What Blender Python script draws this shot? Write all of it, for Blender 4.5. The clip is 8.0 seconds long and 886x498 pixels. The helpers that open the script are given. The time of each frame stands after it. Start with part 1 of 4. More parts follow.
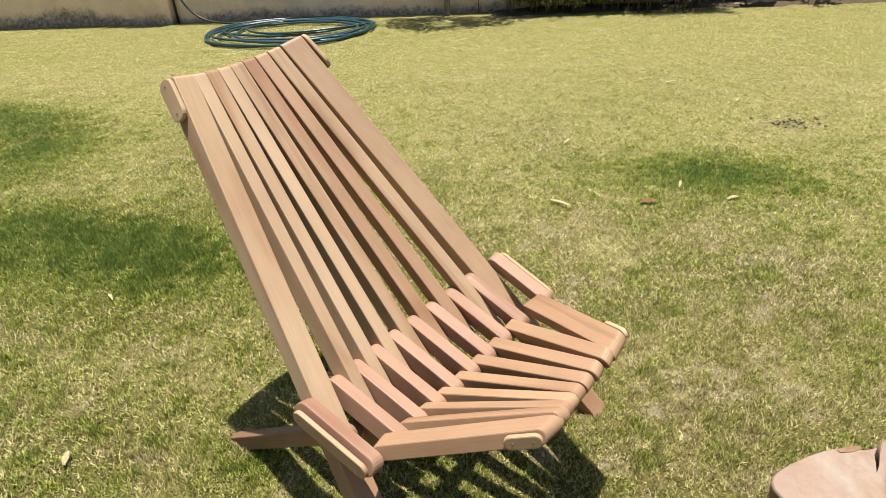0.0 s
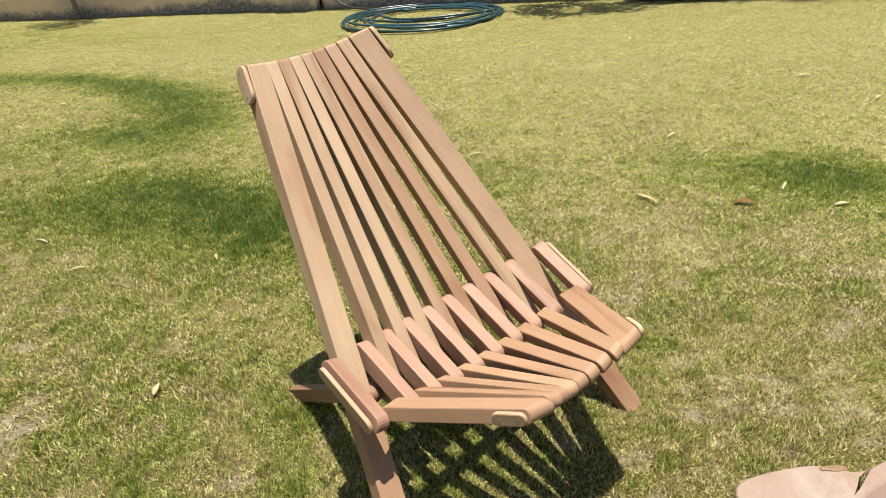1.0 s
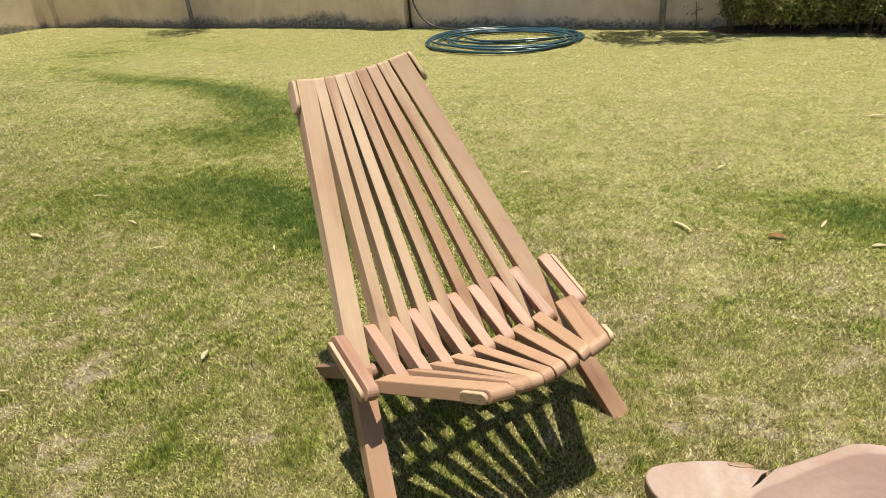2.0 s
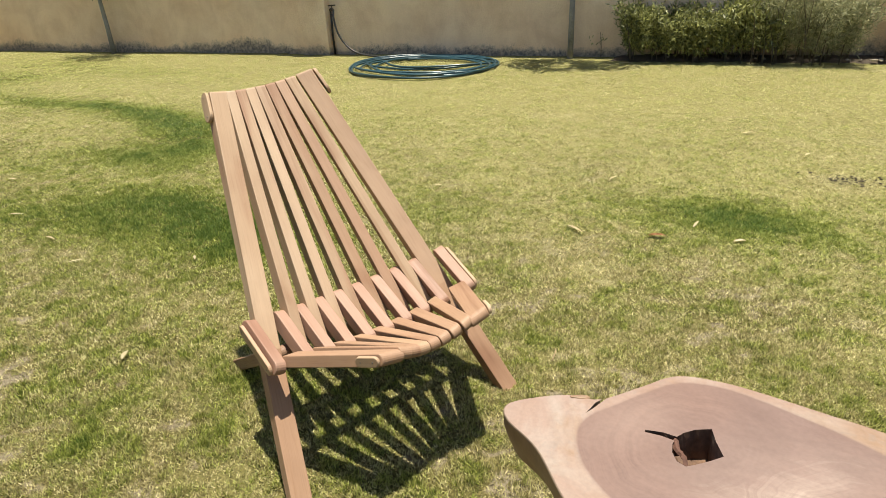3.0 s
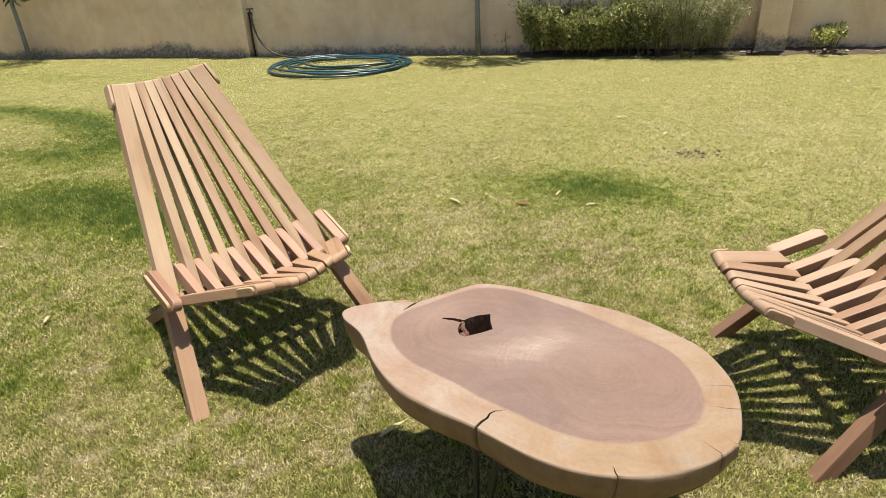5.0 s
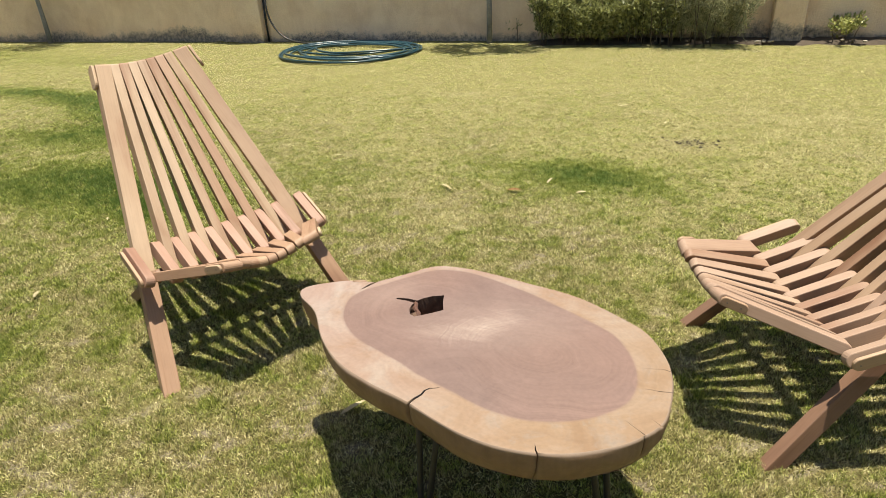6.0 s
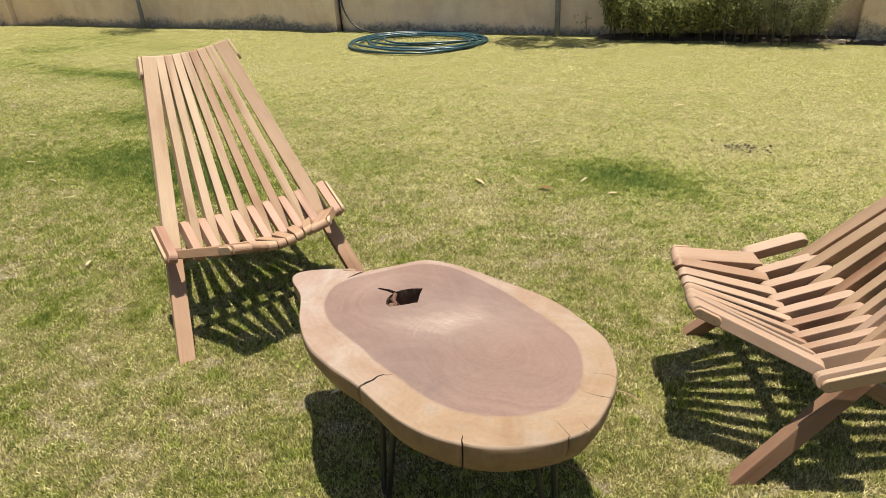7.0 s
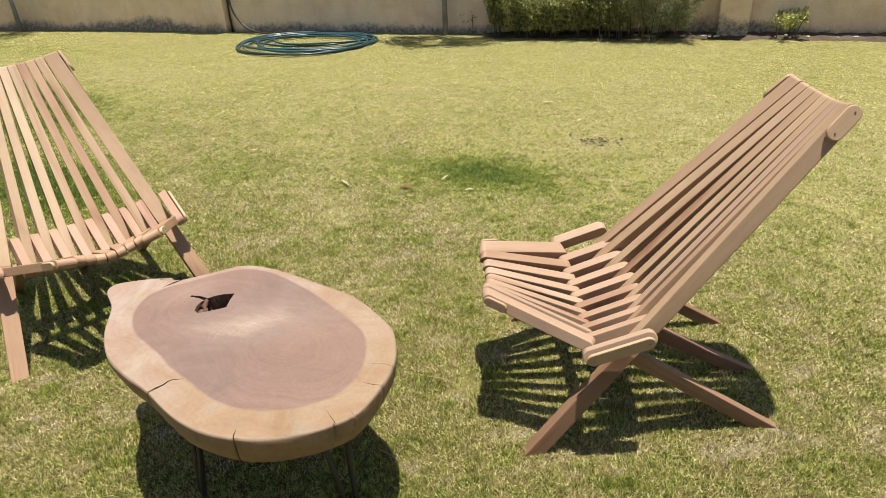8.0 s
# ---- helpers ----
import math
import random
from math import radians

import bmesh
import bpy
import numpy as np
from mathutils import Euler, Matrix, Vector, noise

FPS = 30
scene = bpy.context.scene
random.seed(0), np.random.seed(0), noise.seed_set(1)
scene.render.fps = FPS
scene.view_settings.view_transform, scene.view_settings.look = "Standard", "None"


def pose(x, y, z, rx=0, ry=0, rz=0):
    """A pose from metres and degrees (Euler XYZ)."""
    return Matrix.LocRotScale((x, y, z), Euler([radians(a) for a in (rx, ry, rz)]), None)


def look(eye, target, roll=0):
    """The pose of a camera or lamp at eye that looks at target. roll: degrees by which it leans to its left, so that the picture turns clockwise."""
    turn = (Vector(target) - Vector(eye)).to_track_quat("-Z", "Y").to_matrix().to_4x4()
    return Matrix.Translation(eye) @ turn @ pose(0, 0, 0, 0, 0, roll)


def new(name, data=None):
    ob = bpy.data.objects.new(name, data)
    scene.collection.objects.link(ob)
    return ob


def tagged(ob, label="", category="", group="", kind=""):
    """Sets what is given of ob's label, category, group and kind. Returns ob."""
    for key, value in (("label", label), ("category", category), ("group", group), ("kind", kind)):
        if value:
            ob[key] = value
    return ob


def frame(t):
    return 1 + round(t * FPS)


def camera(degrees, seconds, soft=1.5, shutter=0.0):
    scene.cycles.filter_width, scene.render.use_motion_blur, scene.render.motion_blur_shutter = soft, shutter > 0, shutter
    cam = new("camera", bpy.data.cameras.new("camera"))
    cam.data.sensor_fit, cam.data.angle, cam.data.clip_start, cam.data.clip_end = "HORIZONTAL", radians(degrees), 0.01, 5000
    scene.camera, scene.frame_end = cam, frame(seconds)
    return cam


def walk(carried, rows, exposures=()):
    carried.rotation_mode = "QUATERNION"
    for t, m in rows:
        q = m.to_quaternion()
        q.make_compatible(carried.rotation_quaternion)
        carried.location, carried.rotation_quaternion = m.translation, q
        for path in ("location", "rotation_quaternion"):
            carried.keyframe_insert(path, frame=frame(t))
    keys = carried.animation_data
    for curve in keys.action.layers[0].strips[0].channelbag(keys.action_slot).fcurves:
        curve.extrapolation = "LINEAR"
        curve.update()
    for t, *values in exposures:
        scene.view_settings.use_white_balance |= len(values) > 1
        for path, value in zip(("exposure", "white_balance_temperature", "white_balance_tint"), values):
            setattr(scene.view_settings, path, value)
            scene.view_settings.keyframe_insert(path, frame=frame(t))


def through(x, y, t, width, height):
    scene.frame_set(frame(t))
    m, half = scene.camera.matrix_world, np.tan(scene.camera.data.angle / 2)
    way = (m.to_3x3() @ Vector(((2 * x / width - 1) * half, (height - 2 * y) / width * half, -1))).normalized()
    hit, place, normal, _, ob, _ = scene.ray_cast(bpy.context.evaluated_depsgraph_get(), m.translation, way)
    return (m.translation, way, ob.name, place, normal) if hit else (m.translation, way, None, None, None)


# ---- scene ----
cam = camera(69.3, 8.0, soft=0.75)
PATH = [
    (0, (0.524, 0.335, 1.162), (0.097, 2.025, 0.183), -3.2),
    (0.5, (0.631, 0.35, 1.169), (0.097, 1.987, 0.151), -4.2),
    (1, (0.749, 0.337, 1.181), (-0.06, 1.875, 0.19), -5.6),
    (1.2, (0.796, 0.33, 1.189), (-0.086, 1.839, 0.216), -6.0),
    (2.3, (1.064, 0.238, 1.224), (0.016, 1.682, 0.321), -4.0),
    (2.5, (1.108, 0.213, 1.224), (0.107, 1.701, 0.338), -4.1),
    (3, (1.192, 0.131, 1.219), (0.314, 1.708, 0.358), -3.0),
    (3.5, (1.277, 0.045, 1.232), (0.49, 1.659, 0.352), -2.7),
    (4, (1.368, -0.002, 1.24), (0.64, 1.637, 0.355), -2.6),
    (4.5, (1.511, -0.088, 1.245), (0.791, 1.568, 0.384), -3.3),
    (5, (1.61, -0.15, 1.245), (0.887, 1.502, 0.379), -3.2),
    (5.2, (1.633, -0.167, 1.237), (0.917, 1.481, 0.36), -4.1),
    (6.3, (1.821, -0.083, 1.227), (1.004, 1.501, 0.319), -2.8),
    (6.5, (1.854, -0.073, 1.233), (0.987, 1.475, 0.311), -3.6),
    (7, (2.009, -0.042, 1.26), (1.03, 1.446, 0.35), -3.2),
    (7.5, (2.205, -0.019, 1.293), (1.237, 1.475, 0.382), -3.5),
    (8, (2.34, 0.041, 1.303), (1.559, 1.629, 0.372), -2.8),
]
walk(cam, [(t, look(eye, target, roll)) for t, eye, target, roll in PATH], [(0.0, 0.95, 7200, 5), (8.0, 0.95, 7200, 5)])

# ---- world and sun ----
SUN = Vector((0.03, 0.068, 1.0)).normalized()
world = bpy.data.worlds.new("sky")
scene.world = world
world.use_nodes = True
wn = world.node_tree
sky = wn.nodes.new("ShaderNodeTexSky")
sky.sky_type = "NISHITA"
sky.sun_disc = False
sky.sun_elevation = math.asin(SUN.z)
sky.sun_rotation = math.atan2(SUN.x, SUN.y)
wn.nodes["Background"].inputs["Strength"].default_value = 0.074
wn.links.new(sky.outputs["Color"], wn.nodes["Background"].inputs["Color"])
sun_data = bpy.data.lights.new("sun", "SUN")
sun_data.energy, sun_data.angle, sun_data.color = 4.6, radians(0.53), (1.0, 0.965, 0.90)
sun_ob = new("sun", sun_data)
sun_ob.matrix_world = look((0, 0, 12), Vector((0, 0, 12)) - SUN)


# ---- materials ----
def material(name, rough=0.7):
    m = bpy.data.materials.new(name)
    m.use_nodes = True
    b = m.node_tree.nodes["Principled BSDF"]
    b.inputs["Roughness"].default_value = rough
    return m, m.node_tree, b


def node(tree, kind, **values):
    n = tree.nodes.new(kind)
    for key, value in values.items():
        n.inputs[key.replace("_", " ")].default_value = value
    return n


def coords(tree, scale, random_shift=False):
    tc = tree.nodes.new("ShaderNodeTexCoord")
    mp = tree.nodes.new("ShaderNodeMapping")
    mp.inputs["Scale"].default_value = scale
    tree.links.new(tc.outputs["Object"], mp.inputs["Vector"])
    if random_shift:
        info = tree.nodes.new("ShaderNodeObjectInfo")
        mul = tree.nodes.new("ShaderNodeMath")
        mul.operation = "MULTIPLY"
        mul.inputs[1].default_value = 37.0
        tree.links.new(info.outputs["Random"], mul.inputs[0])
        tree.links.new(mul.outputs[0], mp.inputs["Location"])
    return mp.outputs["Vector"]


def fbm(tree, vec, scale, detail=4.0, rough=0.55, distortion=0.0):
    n = node(tree, "ShaderNodeTexNoise", Scale=scale, Detail=detail, Roughness=rough, Distortion=distortion)
    tree.links.new(vec, n.inputs["Vector"])
    return n.outputs["Fac"]


def ramp(tree, fac, *stops):
    r = tree.nodes.new("ShaderNodeValToRGB")
    els = r.color_ramp.elements
    while len(els) < len(stops):
        els.new(0.5)
    for e, (pos, col) in zip(els, stops):
        e.position = pos
        e.color = (*col, 1) if len(col) == 3 else col
    tree.links.new(fac, r.inputs["Fac"])
    return r.outputs["Color"]


def grey(v):
    return (v, v, v)


def mix(tree, fac, a, b, blend="MIX"):
    m = tree.nodes.new("ShaderNodeMix")
    m.data_type, m.blend_type = "RGBA", blend
    for value, socket in ((fac, m.inputs[0]), (a, m.inputs[6]), (b, m.inputs[7])):
        if isinstance(value, bpy.types.NodeSocket):
            tree.links.new(value, socket)
        elif isinstance(value, tuple):
            socket.default_value = (*value, 1)
        else:
            socket.default_value = value
    return m.outputs[2]


def bump(tree, b, height, strength, distance):
    n = tree.nodes.new("ShaderNodeBump")
    n.inputs["Strength"].default_value, n.inputs["Distance"].default_value = strength, distance
    tree.links.new(height, n.inputs["Height"])
    tree.links.new(n.outputs["Normal"], b.inputs["Normal"])


def base(tree, b, colour):
    tree.links.new(colour, b.inputs["Base Color"])


def make_stick_wood(name, pale, mid, deep, rough=0.55):
    m, t, b = material(name, rough)
    long_grain = fbm(t, coords(t, (46, 1.5, 46), True), 1.0, 5, 0.6, 0.5)
    figure = fbm(t, coords(t, (4.5, 1.4, 4.5), True), 1.0, 3, 0.5, 0.8)
    pores = fbm(t, coords(t, (380, 12, 380), True), 1.0, 2, 0.6)
    col = ramp(t, figure, (0.30, deep), (0.43, mid), (0.70, pale))
    col = mix(t, 0.22, col, ramp(t, long_grain, (0.3, grey(0.66)), (0.62, grey(1.0))), "MULTIPLY")
    col = mix(t, 0.16, col, ramp(t, pores, (0.36, grey(0.55)), (0.5, grey(1.0))), "MULTIPLY")
    # pencil-thin darker streaks and a few handling smudges
    streak = fbm(t, coords(t, (30, 0.9, 30), True), 1.0, 2, 0.5, 0.3)
    col = mix(t, 0.45, col, ramp(t, streak, (0.30, (0.70, 0.60, 0.52)), (0.36, grey(1.0))), "MULTIPLY")
    smudge = fbm(t, coords(t, (6, 6, 6), True), 1.0, 5, 0.65)
    col = mix(t, 0.30, col, ramp(t, smudge, (0.32, (0.70, 0.66, 0.62)), (0.55, grey(1.0))), "MULTIPLY")
    info = t.nodes.new("ShaderNodeObjectInfo")
    tone = ramp(t, info.outputs["Random"], (0.0, (0.93, 0.86, 0.82)), (0.3, (1.0, 0.98, 0.95)), (0.6, (0.95, 0.89, 0.85)), (1.0, (1.06, 1.05, 1.0)))
    col = mix(t, 1.0, col, tone, "MULTIPLY")
    base(t, b, col)
    bump(t, b, long_grain, 0.12, 0.002)
    t.links.new(ramp(t, pores, (0.3, grey(0.72)), (0.7, grey(0.52))), b.inputs["Roughness"])
    return m


STICK = make_stick_wood("planed cedar", (0.412, 0.298, 0.210), (0.355, 0.242, 0.162), (0.245, 0.128, 0.075))
# the same cedar darkened, to hold back full sun on the upward seat
DIM_STICK = make_stick_wood("planed cedar dimmed for the sunlit seat", (0.36, 0.235, 0.158), (0.315, 0.192, 0.125), (0.22, 0.115, 0.07))
LINK = make_stick_wood("fresh-cut pinkish cedar", (0.355, 0.226, 0.172), (0.31, 0.185, 0.136), (0.25, 0.132, 0.092))
TAN = make_stick_wood("tan cedar", (0.36, 0.252, 0.172), (0.305, 0.20, 0.13), (0.205, 0.108, 0.062))
ROSY = make_stick_wood("rosy tan cedar", (0.355, 0.250, 0.190), (0.312, 0.211, 0.152), (0.235, 0.132, 0.086))
# on chair B's front legs this colour carries reddish tone and shade together
RED = make_stick_wood("darker reddish cedar", (0.235, 0.14, 0.097), (0.19, 0.105, 0.07), (0.14, 0.07, 0.045))
CAP = make_stick_wood("pale cedar", (0.44, 0.315, 0.215), (0.39, 0.265, 0.175), (0.33, 0.205, 0.13))


def make_simple(name, colour, rough=0.6, metallic=0.0, spread=0.25, scale=30.0, depth=0.001):
    m, t, b = material(name, rough)
    v = coords(t, (1, 1, 1))
    f = fbm(t, v, scale, 5)
    g = fbm(t, v, scale * 0.13, 3)
    lo = tuple(c * (1 - spread) for c in colour)
    hi = tuple(min(1, c * (1 + spread)) for c in colour)
    col = mix(t, 0.5, ramp(t, f, (0.3, lo), (0.7, hi)), ramp(t, g, (0.35, lo), (0.65, hi)))
    base(t, b, col)
    b.inputs["Metallic"].default_value = metallic
    bump(t, b, f, 0.4, depth)
    return m


NAIL = make_simple("dull nail steel", (0.2, 0.17, 0.15), 0.5, 0.8)
IRON = make_simple("black painted steel", (0.022, 0.021, 0.02), 0.45, 0.0, 0.3)
HOSE = make_simple("teal rubber hose", (0.016, 0.050, 0.066), 0.30, 0.0, 0.2)
TAPHOSE = make_simple("black rubber", (0.02, 0.018, 0.017), 0.5)
BRASS = make_simple("tarnished brass", (0.07, 0.05, 0.03), 0.6, 0.4)
BARK = make_simple("grey bark", (0.25, 0.245, 0.24), 0.9, 0.0, 0.35, 60, 0.004)
STEM = make_simple("shrub stem", (0.09, 0.07, 0.05), 0.9, 0.0, 0.35, 60, 0.003)
STONE = make_simple("pale stone", (0.30, 0.26, 0.21), 0.85, 0.0, 0.3, 25, 0.006)
SOIL = make_simple("dark soil", (0.062, 0.045, 0.031), 0.95, 0.0, 0.45, 40, 0.02)
CRUMB = make_simple("dry brown soil", (0.06, 0.047, 0.034), 0.95, 0.0, 0.4, 60, 0.004)
HOUSE = make_simple("house plaster", (0.62, 0.52, 0.40), 0.9, 0.0, 0.12, 20, 0.003)


def make_plaster():
    m, t, b = material("tan wall plaster", 0.92)
    v = coords(t, (1, 1, 1))
    fine = fbm(t, v, 55, 6, 0.65)
    large = fbm(t, v, 0.9, 4, 0.6)
    streak = fbm(t, coords(t, (3.0, 3.0, 0.35)), 1.6, 4, 0.6)
    col = ramp(t, large, (0.3, (0.87, 0.665, 0.475)), (0.7, (0.92, 0.755, 0.575)))
    col = mix(t, 0.18, col, ramp(t, streak, (0.35, (0.74, 0.70, 0.66)), (0.65, grey(1.0))), "MULTIPLY")
    col = mix(t, 0.2, col, ramp(t, fine, (0.3, grey(0.6)), (0.62, grey(1.0))), "MULTIPLY")
    cloudy = fbm(t, v, 2.4, 7, 0.7, 0.4)
    col = mix(t, 0.55, col, ramp(t, cloudy, (0.34, (0.74, 0.66, 0.60)), (0.58, grey(1.0))), "MULTIPLY")
    # grey-blue damp blooms and flaked paint along the foot of the wall
    sep = t.nodes.new("ShaderNodeSeparateXYZ")
    t.links.new(v, sep.inputs[0])
    edge = mix(t, 0.5, fbm(t, v, 3.6, 9, 0.9), fbm(t, v, 0.55, 2, 0.5))
    add = t.nodes.new("ShaderNodeMath")
    add.operation = "MULTIPLY_ADD"
    add.inputs[1].default_value, add.inputs[2].default_value = -1.05, 0.20
    t.links.new(sep.outputs["Z"], add.inputs[0])
    sm = t.nodes.new("ShaderNodeMath")
    sm.operation = "ADD"
    t.links.new(add.outputs[0], sm.inputs[0])
    t.links.new(edge, sm.inputs[1])
    damp = ramp(t, sm.outputs[0], (0.57, grey(0.0)), (0.66, grey(1.0)))
    mottled = ramp(t, fbm(t, v, 26, 6, 0.7), (0.4, (0.135, 0.13, 0.128)), (0.62, (0.44, 0.37, 0.30)))
    col = mix(t, damp, col, mottled)
    base(t, b, col)
    bump(t, b, fine, 1.0, 0.014)
    return m


PLASTER = make_plaster()


def make_leaf(name, a, c, rough=0.45, through=0.3):
    m, t, b = material(name, rough)
    geo = t.nodes.new("ShaderNodeNewGeometry")
    col = ramp(t, geo.outputs["Random Per Island"], (0.0, a), (1.0, c))
    base(t, b, col)
    tr = t.nodes.new("ShaderNodeBsdfTranslucent")
    t.links.new(col, tr.inputs["Color"])
    ms = t.nodes.new("ShaderNodeMixShader")
    ms.inputs[0].default_value = through
    t.links.new(b.outputs[0], ms.inputs[1])
    t.links.new(tr.outputs[0], ms.inputs[2])
    t.links.new(ms.outputs[0], t.nodes["Material Output"].inputs["Surface"])
    return m


LEAF = make_leaf("glossy shrub leaf", (0.045, 0.058, 0.015), (0.40, 0.405, 0.15))
SILVER = make_leaf("grey-green needle leaf", (0.10, 0.11, 0.045), (0.48, 0.47, 0.27), 0.6)
YELLOW = make_leaf("yellow-green leaf", (0.20, 0.23, 0.06), (0.46, 0.45, 0.17))
CROWN = make_leaf("tree leaf", (0.03, 0.055, 0.012), (0.08, 0.11, 0.03))
DRYLEAF = make_leaf("dry fallen leaf", (0.62, 0.52, 0.33), (0.72, 0.64, 0.44), 0.7, 0.15)
BROWNLEAF = make_leaf("brown fallen leaf", (0.30, 0.13, 0.05), (0.36, 0.18, 0.08), 0.7, 0.15)


def make_grass_blade():
    m, t, b = material("lawn blades", 0.6)
    at = t.nodes.new("ShaderNodeAttribute")
    at.attribute_name = "dry"
    geo = t.nodes.new("ShaderNodeNewGeometry")
    green = ramp(t, geo.outputs["Random Per Island"], (0.0, (0.065, 0.098, 0.014)), (0.5, (0.255, 0.295, 0.052)), (1.0, (0.55, 0.575, 0.155)))
    straw = ramp(t, geo.outputs["Random Per Island"], (0.0, (0.14, 0.115, 0.045)), (0.5, (0.45, 0.395, 0.185)), (1.0, (0.80, 0.71, 0.42)))
    col = mix(t, at.outputs["Fac"], green, straw)
    deep_green = t.nodes.new("ShaderNodeMath")
    deep_green.operation, deep_green.use_clamp = "MULTIPLY", True
    deep_green.inputs[1].default_value = -3.0
    t.links.new(at.outputs["Fac"], deep_green.inputs[0])
    col = mix(t, deep_green.outputs[0], col, ramp(t, geo.outputs["Random Per Island"], (0.0, (0.055, 0.100, 0.018)), (1.0, (0.21, 0.29, 0.058))))
    base(t, b, col)
    tr = t.nodes.new("ShaderNodeBsdfTranslucent")
    t.links.new(col, tr.inputs["Color"])
    ms = t.nodes.new("ShaderNodeMixShader")
    ms.inputs[0].default_value = 0.35
    t.links.new(b.outputs[0], ms.inputs[1])
    t.links.new(tr.outputs[0], ms.inputs[2])
    t.links.new(ms.outputs[0], t.nodes["Material Output"].inputs["Surface"])
    return m


BLADE = make_grass_blade()


def make_ground():
    m, t, b = material("thatch and soil", 0.95)
    v = coords(t, (1, 1, 1))
    at = t.nodes.new("ShaderNodeAttribute")
    at.attribute_name = "dry"
    fine = fbm(t, v, 210, 8, 0.8)
    mid = fbm(t, v, 30, 6, 0.7)
    green = ramp(t, fine, (0.42, (0.018, 0.020, 0.006)), (0.64, (0.130, 0.135, 0.036)))
    straw = ramp(t, fine, (0.42, (0.026, 0.020, 0.008)), (0.64, (0.270, 0.225, 0.092)))
    col = mix(t, at.outputs["Fac"], green, straw)
    bald = ramp(t, at.outputs["Fac"], (0.84, grey(0.0)), (1.0, grey(0.8)))
    col = mix(t, bald, col, ramp(t, fine, (0.40, (0.045, 0.035, 0.026)), (0.62, (0.34, 0.285, 0.205))))
    # an even, lighter straw-green thatch that strengthens towards the far lawn
    tt = t.nodes.new("ShaderNodeAttribute")
    tt.attribute_name = "thatch"
    col = mix(t, tt.outputs["Fac"], col, ramp(t, fine, (0.3, (0.150, 0.139, 0.050)), (0.7, (0.290, 0.266, 0.112))))
    b.inputs["Specular IOR Level"].default_value = 0.05
    col = mix(t, 0.5, col, ramp(t, mid, (0.32, grey(0.62)), (0.62, grey(1.0))), "MULTIPLY")
    base(t, b, col)
    bump(t, b, mid, 0.5, 0.006)
    return m


GROUND = make_ground()


def make_slab():
    m, t, b = material("sanded tree slab", 0.5)
    at = t.nodes.new("ShaderNodeAttribute")
    at.attribute_name = "heart"
    v = coords(t, (1, 1, 1))

    def math_node(kind, a, c, d=0.0):
        n = t.nodes.new("ShaderNodeMath")
        n.operation = kind
        for k, value in enumerate((a, c, d)):
            if isinstance(value, bpy.types.NodeSocket):
                t.links.new(value, n.inputs[k])
            else:
                n.inputs[k].default_value = value
        return n.outputs[0]

    def oval(x, y, turn, rx, ry):
        """How far a point lies from (x, y), as a share of the oval's radii."""
        md = t.nodes.new("ShaderNodeMapping")
        md.vector_type = "TEXTURE"
        md.inputs["Location"].default_value = (x, y, 0)
        md.inputs["Rotation"].default_value = (0, 0, radians(turn))
        md.inputs["Scale"].default_value = (rx, ry, 1000.0)
        t.links.new(v, md.inputs["Vector"])
        ln = t.nodes.new("ShaderNodeVectorMath")
        ln.operation = "LENGTH"
        t.links.new(md.outputs["Vector"], ln.inputs[0])
        return ln.outputs["Value"]

    def rings(distance, scale, detail):
        n = t.nodes.new("ShaderNodeTexNoise")
        n.noise_dimensions = "1D"
        n.inputs["Scale"].default_value, n.inputs["Detail"].default_value, n.inputs["Roughness"].default_value = scale, detail, 0.65
        t.links.new(distance, n.inputs["W"])
        return n.outputs["Fac"]

    fine = fbm(t, v, 120, 4, 0.6)
    cloud = fbm(t, v, 5.5, 5, 0.6, 0.8)
    rub = fbm(t, coords(t, (7, 26, 1)), 1.3, 6, 0.65, 1.2)
    # growth rings round the pith and round the knot
    wobble = math_node("MULTIPLY_ADD", fbm(t, v, 7.0, 3, 0.5), 0.10, 0.0)
    far = math_node("SMOOTH_MIN", oval(1.45, 0.985, -12, 1.0, 0.72), math_node("ADD", oval(1.145, 1.075, 20, 0.85, 0.8), 0.10), 0.05)
    far = math_node("ADD", far, wobble)
    broad, thin = rings(far, 26.0, 2.0), rings(far, 130.0, 3.0)
    show = ramp(t, fbm(t, v, 4.5, 3, 0.5), (0.38, grey(0.15)), (0.62, grey(1.0)))
    heart = ramp(t, cloud, (0.3, (0.120, 0.072, 0.060)), (0.7, (0.188, 0.122, 0.103)))
    heart = mix(t, ramp(t, fbm(t, v, 2.2, 3, 0.5), (0.4, grey(0.0)), (0.65, grey(0.7))), heart, (0.190, 0.112, 0.088))
    heart = mix(t, math_node("MULTIPLY", show, 0.24), heart, ramp(t, broad, (0.34, (0.70, 0.66, 0.64)), (0.62, (1.10, 1.10, 1.10))), "MULTIPLY")
    heart = mix(t, math_node("MULTIPLY", show, 0.24), heart, ramp(t, thin, (0.36, grey(0.68)), (0.60, grey(1.10))), "MULTIPLY")
    # pale sanding dust: strokes along the grain and a thin film round them
    ragged = math_node("ADD", math_node("MULTIPLY", rub, 0.7), math_node("MULTIPLY", thin, 0.35))

    def smear(x, y, turn, rx, ry, blur):
        return math_node("MULTIPLY", math_node("MULTIPLY_ADD", ragged, blur, oval(x, y, turn, rx, ry)), 0.5)

    film = ramp(t, smear(1.335, 1.06, 20, 0.27, 0.15, 1.2), (0.22, grey(0.46)), (0.80, grey(0.0)))
    stroke = ramp(t, smear(1.305, 1.030, 50, 0.15, 0.065, 2.0), (0.36, grey(0.75)), (0.60, grey(0.32)), (0.92, grey(0.0)))
